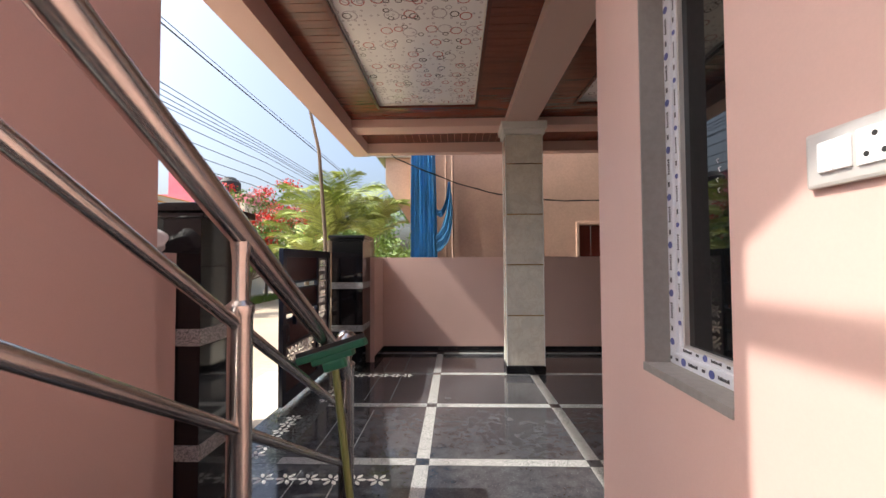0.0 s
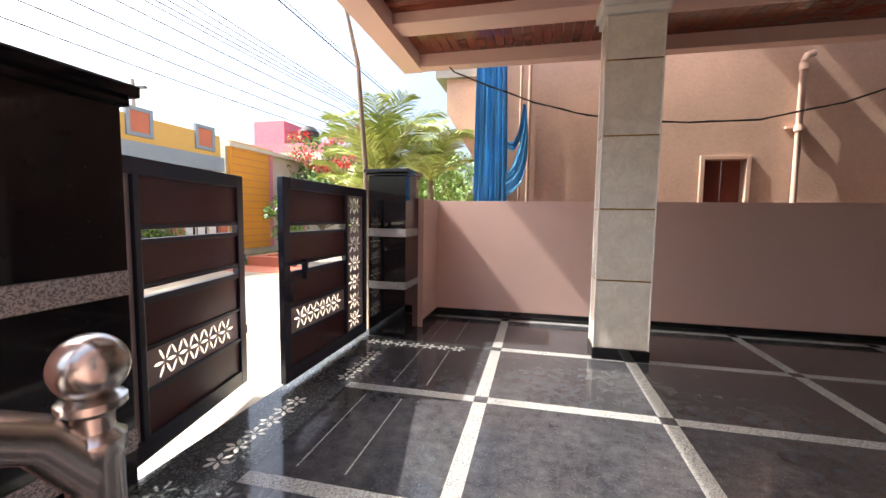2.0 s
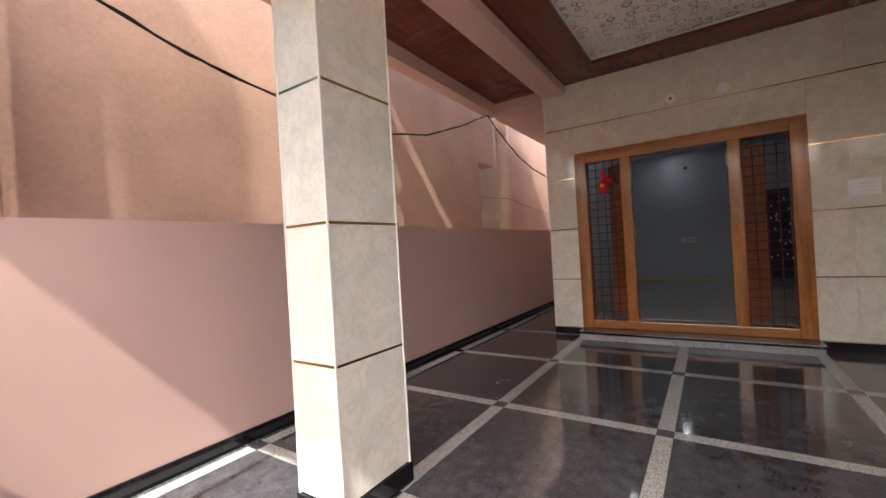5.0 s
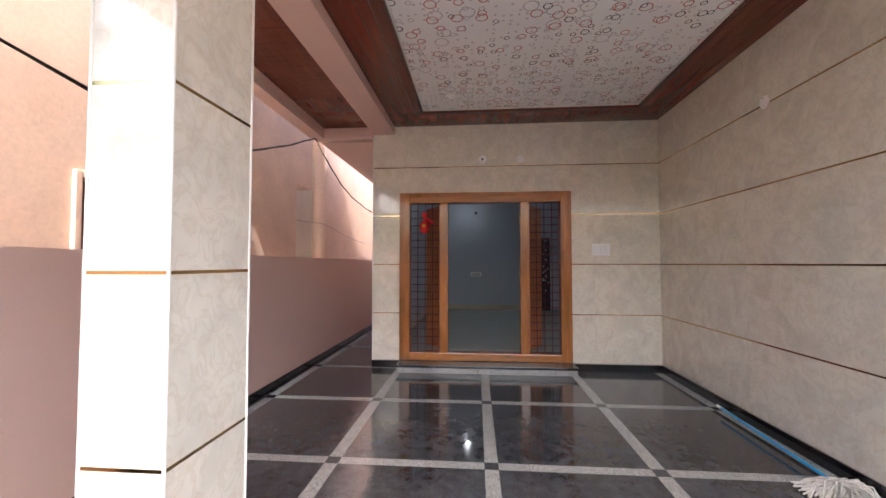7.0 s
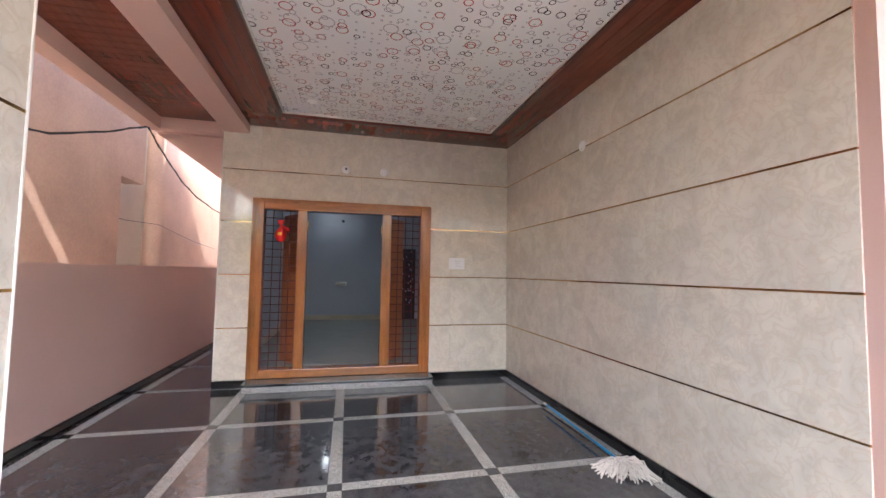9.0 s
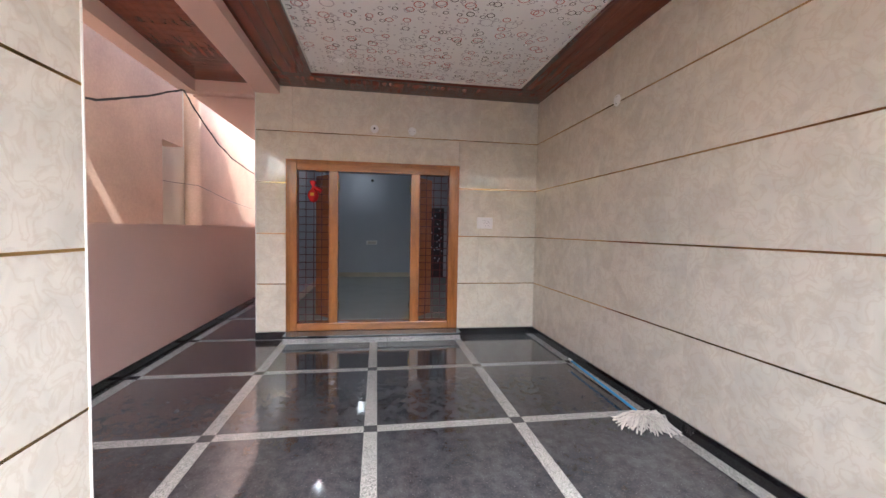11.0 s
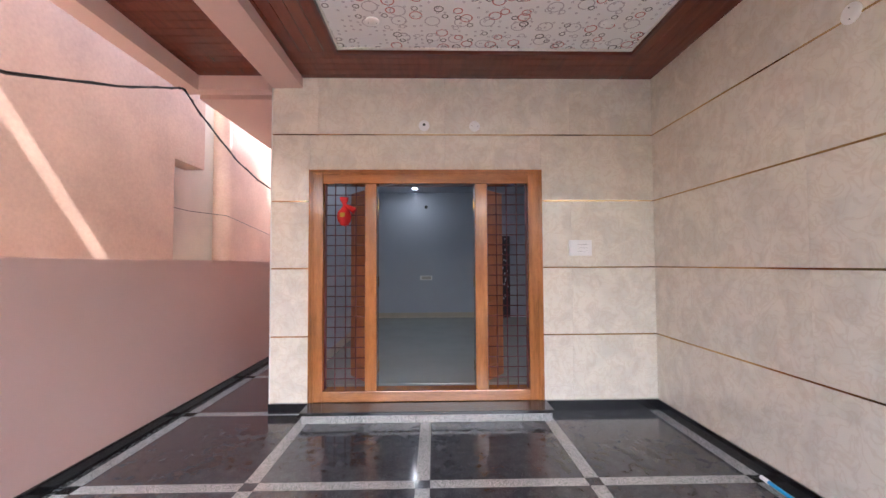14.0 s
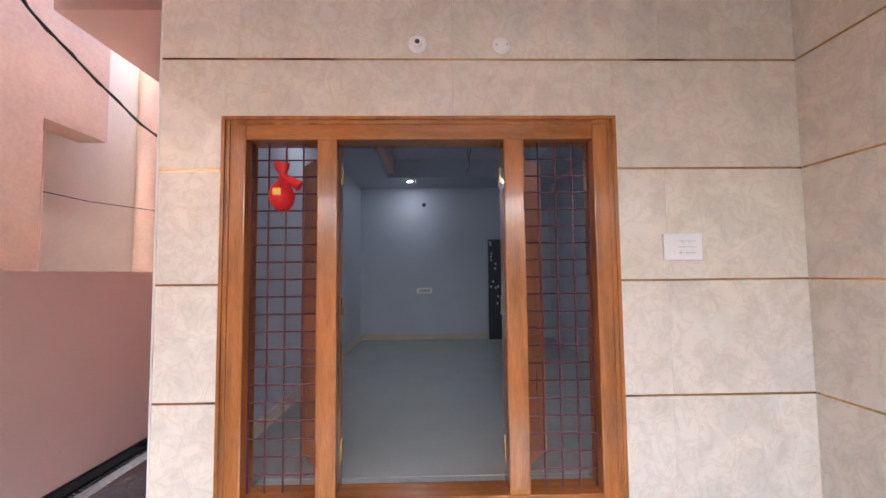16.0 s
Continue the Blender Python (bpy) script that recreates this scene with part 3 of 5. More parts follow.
o = part("blade", B((-0.125, 0.125, -0.005, 0.005, 0.012, 0.026)), RUBBER, wip, "black rubber blade")
o.matrix_basis = WM
part("stick", tube(bmesh.new(), (-0.04, 1.885, 1.04), (0.07, 1.92, 0.012), 0.012, 12), GREENSTICK, wip, "olive green stick", smooth=40)

# ---- window with protective film, and switch plate ----
win = thing("window_1", "narrow white window with dark glass, film still on the frame", "window", kind="structure")
fx = 1.018
FR, FS, NS = 0.04, 0.018, 0.075
for b in ((fx, fx + 0.06, WY0, WY1, WZ0, WZ0 + FR), (fx, fx + 0.06, WY0, WY1, WZ1 - FR, WZ1), (fx, fx + 0.06, WY0, WY0 + NS, WZ0 + FR, WZ1 - FR), (fx, fx + 0.06, WY1 - FR, WY1, WZ0 + FR, WZ1 - FR)):
    part("window_frame", B(b, bev=0.003), UPVC, win, "white frame under printed film")
for b in ((fx + 0.008, fx + 0.05, WY0 + NS, WY1 - FR, WZ0 + FR, WZ0 + FR + FS), (fx + 0.008, fx + 0.05, WY0 + NS, WY1 - FR, WZ1 - FR - FS, WZ1 - FR), (fx + 0.008, fx + 0.05, WY0 + NS, WY0 + NS + FS, WZ0 + FR + FS, WZ1 - FR - FS), (fx + 0.008, fx + 0.05, WY1 - FR - FS, WY1 - FR, WZ0 + FR + FS, WZ1 - FR - FS)):
    part("sash", B(b, bev=0.003), UPVC, win)
GI = FR + FS
part("gasket", B((fx + 0.012, fx + 0.03, WY0 + NS + FS, WY1 - GI, WZ0 + GI, WZ0 + GI + 0.008), (fx + 0.012, fx + 0.03, WY1 - GI - 0.008, WY1 - GI, WZ0 + GI + 0.008, WZ1 - GI)), SILVER, win, "grey rubber gasket")
pane = part("pane", B((fx + 0.026, fx + 0.034, WY0 + NS + FS, WY1 - GI, WZ0 + GI, WZ1 - GI)), DARKGLASS, win, "dark tinted glass")
for dy, dz, ln in ((0.0, 0.0, 0.012), (0.006, 0.03, 0.009), (-0.004, 0.055, 0.012), (0.003, 0.08, 0.01)):
    part("chalk_mark", pipe(bmesh.new(), [(fx + 0.0255, WY0 + 0.19 + dy, 1.53 + dz), (fx + 0.0255, WY0 + 0.197 + dy, 1.533 + dz + ln * 0.5), (fx + 0.0255, WY0 + 0.188 + dy, 1.53 + dz + ln)], 0.0012, 5), WHITE, pane)
part("sill", B((XW - 0.004, fx, WY0 + 0.001, WY1 - 0.001, WZ0 - 0.02, WZ0 + 0.004)), GREY_RENDER, win, "rough grey cement sill")
part("reveal", B((XW + 0.002, fx, WY1 - 0.006, WY1 + 0.004, WZ0 + 0.004, WZ1)), GREY_RENDER, win, "grey cement reveal")


def film_prints(x, at, along, start, end, step, size):
    """Blue round marks with bars of lettering between them, repeated along a strip of film."""
    k = start
    def bars(name, a0, a1, c0, c1, m):
        bx = (x - 0.0013, x + 0.001, c0, c1, a0, a1) if along == "z" else (x - 0.0013, x + 0.001, a0, a1, c0, c1)
        part(name, B(bx), m, win)
    while k < end - 0.06:
        p = (at, k) if along == "z" else (k, at)
        part("film_mark", tube(bmesh.new(), (x - 0.0015, *p), (x + 0.001, *p), 0.0115 * size, 16), FILMBLUE, win)
        bars("film_dash", k + step * 0.22, k + step * 0.32, at - 0.004 * size, at + 0.004 * size, DULL)
        bars("film_line", k + step * 0.17, k + step * 0.38, at + 0.008 * size, at + 0.0095 * size, SILVER)
        n = 7
        for i in range(n):
            a0 = k + step * (0.48 + 0.34 * i / n)
            tall = 0.007 if i in (0, 4, 6) else 0.0045
            bars("film_letter", a0, a0 + step * 0.03, at - 0.0045 * size, at + (tall - 0.0045 + 0.003) * size, DULL)
        k += step


film_prints(fx, WY1 - 0.02, "z", WZ0 + 0.07, WZ1, 0.148, 0.95)
film_prints(fx + 0.008, WY1 - FR - 0.009, "z", WZ0 + 0.13, WZ1 - 0.06, 0.148, 0.65)
film_prints(fx, WY0 + 0.052, "z", WZ0 + 0.02, WZ1, 0.2, 1.3)
film_prints(fx, WZ0 + 0.02, "y", WY0 + 0.07, WY1, 0.13, 1.0)
film_prints(fx + 0.008, WZ0 + FR + 0.012, "y", WY0 + 0.11, WY1 - 0.06, 0.13, 0.8)

sw = thing("switch_plate", "silver switch plate with two switches and a socket", "switch")
part("plate", B((XW - 0.012, XW, 1.038, 1.26, 1.466, 1.556), bev=0.006), SILVER, sw)
for y in (1.193, 1.22):
    part("rocker", B((XW - 0.018, XW - 0.011, y - 0.0128, y + 0.0128, 1.488, 1.536), bev=0.003), WHITE, sw)
sk = part("socket", B((XW - 0.016, XW - 0.011, 1.118, 1.172, 1.486, 1.538), bev=0.002), WHITE, sw)
for y, z in ((1.145, 1.526), (1.133, 1.5), (1.157, 1.5)):
    part("socket_hole", tube(bmesh.new(), (XW - 0.0168, y, z), (XW - 0.015, y, z), 0.004, 10), RUBBER, sk)

# ---- main door ----
DX = 4.975
FY0, FY1, FZ0, FZ1 = 3.335, 5.525, 0.1, 2.26
door = thing("door_1", "varnished teak door frame with two grilled sidelights, doors open", "door", kind="structure")


def moulded(y0, y1, z0, z1, mt, name="jamb"):
    part(name, B((DX, 5.14, y0, y1, z0, z1), bev=0.008), mt, door)


moulded(FY0, FY0 + 0.13, FZ0, FZ1, TEAK), moulded(FY1 - 0.13, FY1, FZ0, FZ1, TEAK)
moulded(FY0 + 0.13, FY1 - 0.13, FZ1 - 0.13, FZ1, TEAK_H, "head"), moulded(FY0 + 0.13, FY1 - 0.13, FZ0, FZ0 + 0.1, TEAK_H, "threshold")
moulded(3.855, 3.97, FZ0 + 0.1, FZ1 - 0.13, TEAK, "mullion"), moulded(4.895, 5.005, FZ0 + 0.1, FZ1 - 0.13, TEAK, "mullion")
for o_, w_ in ((0.0, 0.02), (0.035, 0.012)):
    xa, xb = DX - 0.012 + o_ * 0.1, DX + 0.002
    part("moulding", B((xa, xb, FY0 + o_, FY0 + o_ + w_, FZ0, FZ1), (xa, xb, FY1 - o_ - w_, FY1 - o_, FZ0, FZ1), (xa, xb, FY0 + o_ + w_, FY1 - o_ - w_, FZ1 - o_ - w_, FZ1 - o_), bev=0.003), TEAK, door)
for y0, y1 in ((FY0 + 0.13, 3.855), (5.005, FY1 - 0.13)):
    gr = part("grill", B((5.05, 5.062, y0, y0 + 0.012, 0.2, 2.13), (5.05, 5.062, y1 - 0.012, y1, 0.2, 2.13)), GRILL, door, "maroon painted iron grill")
    for k in (1, 2, 3):
        y = y0 + (y1 - y0) * k / 4
        part("vertical_rod", tube(bmesh.new(), (5.056, y, 0.2), (5.056, y, 2.13), 0.0055, 8), GRILL, gr, smooth=40)
    for k in range(1, 20):
        z = 0.2 + 1.93 * k / 20
        part("cross_rod", tube(bmesh.new(), (5.048, y0, z), (5.048, y1, z), 0.005, 8), GRILL, gr, smooth=40)
for hy, sgn in ((4.895, 1), (3.97, -1)):
    lf = part("door_leaf", B((0, 0.47, -0.02, 0.02, 0.21, 2.12), bev=0.004), DARKWOOD, door, "dark teak door leaf swung open")
    lf.matrix_basis = pose(5.13, hy + sgn * 0.045, 0, 0, 0, sgn * 37)
    for z0, z1 in ((0.35, 0.85), (0.98, 1.45), (1.58, 2.0)):
        part("raised_panel", B((0.09, 0.38, -0.032, 0.032, z0, z1), bev=0.02), DARKWOOD, lf)
    for z in (0.4, 1.2, 1.95):
        part("hinge", B((5.1, 5.142, hy - sgn * 0.004, hy + sgn * 0.002, z - 0.05, z + 0.05)), BRASS, door)
setting("step_door", B((4.74, 5.0, 3.33, 5.51, 0.0, 0.07), bev=0.003), STRIP, "low white granite step below the door")
setting("step_top", B((4.725, 5.02, 3.32, 5.52, 0.07, 0.099), bev=0.004), BLACK, "black granite tread below the door")

red = thing("red_bundle", "red cloth bundle with gold print tied to the grill", "bundle")
cloth = bmesh.new()
lathe(cloth, [(0.006, -0.13), (0.035, -0.115), (0.06, -0.08), (0.068, -0.04), (0.058, 0.0), (0.035, 0.035), (0.018, 0.06), (0.02, 0.075), (0.034, 0.11), (0.038, 0.14), (0.01, 0.15)], (0, 0, 0), 20)
for v in cloth.verts:
    v.co += 0.012 * noise.noise_vector(v.co * 22)
o = part("bag", cloth, RED, red, smooth=60)
o.matrix_basis = pose(4.99, 5.2, 1.86)
o = part("tail", tube(bmesh.new(), (0, 0, 0.06), (0, -0.09, 0.0), 0.016, 8, 0.03), RED, red)
o.matrix_basis = pose(4.985, 5.19, 1.87)
part("gold_print", B((4.915, 4.93, 5.18, 5.225, 1.81, 1.85), bev=0.006), YELLOWPRINT, red, "gold printed patch")

# ---- fittings on the tiled walls ----
ws = thing("switch_board", "white modular switch board on the tiled wall", "switch")
part("plate", B((4.985, 5.0, 2.86, 3.078, 1.442, 1.592), bev=0.004), WHITE, ws)
for k in range(5):
    part("module", B((4.981, 4.986, 2.885 + k * 0.035, 2.915 + k * 0.035, 1.475, 1.5), bev=0.001), WHITE, ws)
for k in range(3):
    part("marking", B((4.9805, 4.9812, 2.9, 3.0, 1.482 + k * 0.033, 1.4835 + k * 0.033)), DULL, ws)
for k in range(4):
    part("module", B((4.981, 4.986, 2.9 + k * 0.04, 2.935 + k * 0.04, 1.53, 1.555), bev=0.001), WHITE, ws)


def round_cover(name, label, at, turn, hole):
    t = thing(name, label, "cover", at=at @ turn)
    part("disc", lathe(bmesh.new(), [(0.052, 0), (0.052, 0.006), (0.045, 0.012), (0.01, 0.014)], seg=28), WHITE, t, smooth=40)
    if hole:
        part("lamp_holder", lathe(bmesh.new(), [(0.028, 0.012), (0.026, 0.03), (0.014, 0.032)], seg=20), WHITE, t, smooth=40)
        part("hole", lathe(bmesh.new(), [(0.015, 0.03), (0.013, 0.034)], seg=16), RUBBER, t)
    else:
        for dy in (-0.03, 0.03):
            part("screw", lathe(bmesh.new(), [(0.004, 0.012), (0.003, 0.016)], (0, dy, 0), 8), DULL, t)
    return t


round_cover("lamp_point", "white round lamp holder on the tiled wall", pose(5.0, 4.447, 2.69), pose(0, 0, 0, 0, -90, 0), True)
round_cover("box_cover", "white round cover plate on the tiled wall", pose(5.0, 3.965, 2.685), pose(0, 0, 0, 0, -90, 0), False)
round_cover("box_cover", "white round cover plate on the tiled wall", pose(3.13, 2.25, 2.62), pose(0, 0, 0, -90, 0, 0), False)
for y in (4.81, 3.04):
    round_cover("ceiling_cover", "pale round lamp cover on the printed ceiling panel", pose(4.14, y, ZC + 0.03), pose(0, 0, 0, 180, 0, 0), False)

# ---- mop ----
mop = thing("mop", "cotton string mop with a blue handle lying on the floor", "mop")
part("handle", tube(bmesh.new(), (3.6, 2.37, 0.06), (2.42, 2.42, 0.045), 0.011, 12), BLUE, mop, "blue handle", smooth=40)
part("grip", tube(bmesh.new(), (3.66, 2.367, 0.061), (3.6, 2.37, 0.06), 0.013, 12), WHITE, mop)
part("socket", tube(bmesh.new(), (2.42, 2.42, 0.045), (2.34, 2.423, 0.05), 0.02, 12), WHITE, mop)
bm = bmesh.new()
rr = random.Random(7)
for k in range(150):
    a = rr.uniform(-1.9, 1.9) + math.pi
    ln = rr.uniform(0.12, 0.23)
    h0 = rr.uniform(0.02, 0.075)
    p = Vector((2.36 + rr.uniform(-0.03, 0.05), 2.42 + rr.uniform(-0.04, 0.04), h0))
    q = p + Vector((math.cos(a) * ln * 0.5, math.sin(a) * ln * 0.5, rr.uniform(-0.01, 0.02)))
    e = p + Vector((math.cos(a + rr.uniform(-0.4, 0.4)) * ln, math.sin(a + rr.uniform(-0.4, 0.4)) * ln, 0))
    e.z = 0.008 + 0.012 * rr.random()
    e.y, q.y = max(e.y, 2.28), max(q.y, 2.28)
    pipe(bm, [p, q, e], 0.0055, 5)
part("cotton_head", bm, COTTON, mop, "grey cotton strings", smooth=60)

# ---- room behind the door ----
setting("room_floor", B((5.2, 10.6, 2.0, 5.7, 0.05, 0.2), (5.06, 5.2, 3.47, 5.39, 0.05, 0.197)), ROOMFLOOR, "glossy pale tiled floor of the hall")
setting("wall_room_back", B((10.1, 10.6, 2.1, 5.95, 0.2, 3.3)), ROOMWALL, "pale grey wall at the end of the hall")
setting("wall_room_left", B((5.2, 10.4, 5.68, 5.698, 0.2, 3.3)), ROOMWALL, "pale grey side wall of the hall")
setting("wall_room_right", B((5.2, 8.6, 2.1, 2.24, 0.2, 3.3), (8.6, 10.1, 2.1, 2.24, 0.2, 3.3)), ROOMWALL, "pale grey side wall of the hall with an opening")
setting("wall_room_front", B((5.2, 5.215, 2.24, 3.335, 0.2, 3.3), (5.2, 5.215, 5.525, 5.68, 0.2, 3.3), (5.2, 5.215, 3.335, 5.525, 2.26, 3.3)), ROOMWALL, "pale grey inner face of the front wall")
setting("ceiling_room", B((5.0, 10.6, 2.1, 5.95, 3.25, 3.4), (5.2, 10.4, 2.24, 2.9, 2.95, 3.25), (5.2, 10.4, 5.1, 5.68, 2.95, 3.25), (5.2, 6.0, 2.9, 5.1, 2.95, 3.25), (9.3, 10.4, 2.9, 5.1, 2.95, 3.25)), ROOMWALL, "stepped false ceiling of the hall")
setting("baseboard_room", B((10.085, 10.1, 3.4, 5.68, 0.2, 0.31), (5.215, 10.085, 5.665, 5.68, 0.2, 0.31)), CREAM, "cream skirting of the hall")
# Rear lamp is real; three hidden ones are added to brighten the hall.
for k, (x, y) in enumerate(((9.55, 4.75), (7.0, 2.6), (6.6, 5.35), (5.9, 2.6))):
    dl = thing("downlight_and_fill", "small round ceiling lamp, real at the rear, added elsewhere as fill", "lamp", "hall downlights", pose(x, y, 2.95))
    part("rim", lathe(bmesh.new(), [(0.055, -0.008), (0.055, 0.0), (0.045, 0.0)], seg=20), WHITE, dl, smooth=40)
    part("lamp_face", lathe(bmesh.new(), [(0.042, -0.012), (0.042, -0.002)], seg=20), BULB, dl)
cur = thing("patterned_panel", "dark patterned panel in the side opening of the hall", "panel")
part("panel", B((10.0, 10.08, 2.7, 3.38, 0.2, 1.98), bev=0.004), WINDARK, cur)
rr = random.Random(11)
for k in range(46):
    y, z = 2.75 + rr.random() * 0.6, 0.6 + rr.random() * 1.33
    part("motif", B((9.995, 10.002, y - 0.015, y + 0.012, z - 0.02, z + 0.02)), ROOMWALL, cur)
ob = thing("wall_socket", "white socket plate on the hall wall", "socket")
part("plate", B((10.08, 10.1, 4.4, 4.67, 1.02, 1.12), bev=0.004), WHITE, ob)
part("module", B((10.075, 10.082, 4.43, 4.63, 1.04, 1.1), bev=0.002), SILVER, ob)
ob = thing("lamp_point", "dark lamp point on the hall wall", "lamp")
part("holder", tube(bmesh.new(), (10.06, 4.53, 2.63), (10.1, 4.53, 2.63), 0.035, 16), RUBBER, ob)
ob = thing("hanging_wire", "loose wires hanging from the hall ceiling", "wire")
part("wire", pipe(bmesh.new(), [(8.0, 3.9, 3.25), (8.0, 3.9, 2.95), (8.02, 3.87, 2.8), (8.0, 3.92, 2.7)], 0.004, 6), CABLE, ob)
part("wire", pipe(bmesh.new(), [(8.01, 3.88, 3.25), (8.01, 3.86, 3.0), (8.0, 3.9, 2.85)], 0.004, 6), CABLE, ob)

# ---- unseen wall and bar added to shape the sun patch by the window ----
bm = bmesh.new()
pr = [(-3.0, 3.84), (0.95, 3.84), (1.2, 3.68), (1.2, 7.0), (-3.0, 7.0)]
pa, pb = [bm.verts.new((-0.95, y, z)) for y, z in pr], [bm.verts.new((-0.87, y, z)) for y, z in pr]
bm.faces.new(pa), bm.faces.new(pb[::-1])
for i in range(5):
    bm.faces.new((pa[i], pb[i], pb[(i + 1) % 5], pa[(i + 1) % 5]))
setting("wall_parapet", bm, PINK, "unseen pink wall added above the stairs to cut the sun")
setting("trim_parapet", B((-0.9, -0.87, -3.0, 1.2, 3.42, 3.48)), PINK, "unseen thin pink bar added to cast a shade band")

# ---- neighbour's house ----
nb = thing("neighbour_house", "neighbour's pink plastered house with a cantilevered balcony", "house")
for bx in ((-0.4, 2.40, YN, YN + 0.25, -0.2, 8.5), (2.84, 5.85, YN, YN + 0.25, -0.2, 8.5), (2.40, 2.84, YN, YN + 0.25, -0.2, 1.15), (2.40, 2.84, YN, YN + 0.25, 1.95, 8.5), (5.85, 6.45, YN, YN + 0.25, 2.6, 8.5), (-0.4, -0.15, YN + 0.25, 13, -0.2, 8.5)):
    part("wall", B(bx), PINK_ROUGH, nb, "rough pink plaster wall")
part("recess_wall", B((5.85, 7.5, 7.66, 7.8, -0.2, 8.5)), CREAMWALL, nb, "pale recessed wall")
part("rear_wall", tube(B((7.36, 14, 7.42, 7.8, -0.2, 8.5)), (7.36, 7.56, -0.2), (7.36, 7.56, 8.5), 0.14, 24), PINK_ROUGH, nb, "pink wall with a rounded corner", smooth=40)
wn_ = part("window", B((2.35, 2.40, YN - 0.03, YN + 0.05, 1.1, 2.0), (2.84, 2.89, YN - 0.03, YN + 0.05, 1.1, 2.0), (2.40, 2.84, YN - 0.03, YN + 0.05, 1.95, 2.0), (2.40, 2.84, YN - 0.05, YN + 0.05, 1.1, 1.15), bev=0.006), PINK_ROUGH, nb, "small window with a plaster surround")
for x in (2.42, 2.63):
    part("shutter", B((x, x + 0.2, YN + 0.1, YN + 0.13, 1.15, 1.95), bev=0.006), REDWOOD, wn_, "red-brown wooden shutter")
bal = part("balcony", B((-1.03, -0.4, 7.6, 12, 3.2, 3.36), (-0.95, -0.85, 7.68, 12, 3.36, 4.2)), GREY_RENDER, nb, "raw cement balcony slab")
hb = bmesh.new()
vs = [hb.verts.new(p) for p in ((-0.88, 7.68, 3.2), (-0.4, 7.68, 3.2), (-0.4, 7.68, 1.95), (-0.88, 7.68, 2.74), (-0.88, 9.5, 3.2), (-0.4, 9.5, 3.2), (-0.4, 9.5, 1.95), (-0.88, 9.5, 2.74))]
for f in ((0, 1, 2, 3), (7, 6, 5, 4), (0, 4, 5, 1), (3, 2, 6, 7), (0, 3, 7, 4), (1, 5, 6, 2)):
    hb.faces.new([vs[i] for i in f])
part("bracket", hb, PINK_ROUGH, bal, "sloping bracket under the balcony")
# Unseen slabs added to shade this wall; their gap lets a sunlit stripe through.
part("shade_caster", B((2.25, 2.62, 6.78, YN, 4.0, 4.08)), GREY_RENDER, nb)
part("shade_caster", B((2.84, 7.4, 6.78, YN, 4.0, 4.08)), GREY_RENDER, nb)
for x, r, zt in ((0.2, 0.016, 5.0), (0.31, 0.022, 5.0)):
    part("pipe", tube(bmesh.new(), (x, YN - 0.04, -0.2), (x, YN - 0.04, zt), r, 12), PINK_ROUGH, nb, smooth=40)
dp = part("drain_pipe", pipe(bmesh.new(), [(3.3, YN - 0.09, -0.2), (3.3, YN - 0.09, 3.02), (3.32, YN - 0.09, 3.07), (3.4, YN - 0.07, 3.1)], 0.037, 16), PVC, nb, "painted drain pipe", smooth=40)
for z in (0.6, 2.28, 2.95):
    part("pipe_collar", tube(bmesh.new(), (3.3, YN - 0.09, z - 0.035), (3.3, YN - 0.09, z + 0.035), 0.046, 16), PVC, dp, smooth=40)
for x in (6.03, 6.13):
    part("rear_pipe", tube(bmesh.new(), (x, 7.62, -0.2), (x, 7.62, 2.75), 0.032, 12), PVC, nb, smooth=40)
part("pipe_clip", B((3.2, 3.4, YN - 0.05, YN, 2.29, 2.31)), PVC, dp)


def draped(x0, x1, y, z0, z1, folds, depth, seed, lean=0.0, nx=60, nz=26):
    """A hanging sheet with uneven vertical folds."""
    bm, rr = bmesh.new(), random.Random(seed)
    ph = [rr.uniform(0, 6.28) for _ in range(4)]
    g = []
    for j in range(nz + 1):
        f = j / nz
        z = z0 + (z1 - z0) * f
        row = []
        for i in range(nx + 1):
            u = i / nx
            w = 1.0 + 0.12 * math.sin(3 * f + ph[0])
            x = x0 + (x1 - x0) * (0.5 + (u - 0.5) * w) + lean * (1 - f)
            d = depth * (math.sin(u * folds * 6.28 + ph[1] + 0.8 * math.sin(3 * f + u * 4)) + 0.5 * math.sin(u * folds * 14.1 + ph[2] + f * 2))
            row.append(bm.verts.new((x + 0.3 * d, y + d, z)))
        g.append(row)
    for a, b in zip(g, g[1:]):
        for i in range(nx):
            bm.faces.new((a[i], a[i + 1], b[i + 1], b[i]))
    ex = bmesh.ops.extrude_face_region(bm, geom=bm.faces[:])
    bmesh.ops.translate(bm, vec=(0, 0.004, 0), verts=[v for v in ex["geom"] if isinstance(v, bmesh.types.BMVert)])
    return bm


tp = thing("tarpaulin", "crumpled blue tarpaulin hung down the neighbour's wall", "tarpaulin")
part("sheet", draped(-0.36, 0.02, 7.14, 0.9, 4.7, 6, 0.035, 3, 0.02), TARP, tp, smooth=60)
loop = bmesh.new()


def swag(bm, upper, lower, n=26, m=16):
    """A gathered strip of sheet between two curves."""
    rows = []
    for j in range(n + 1):
        u = j / n
        a, b = upper(u), lower(u)
        row = []
        for i in range(m + 1):
            f = i / m
            p = a.lerp(b, f)
            p.y += 0.02 * math.sin(f * 15 + u * 3) + 0.012 * math.sin(f * 31 + u * 9)
            row.append(bm.verts.new(p))
        rows.append(row)
    for a, b in zip(rows, rows[1:]):
        for i in range(m):
            bm.faces.new((a[i], a[i + 1], b[i + 1], b[i]))


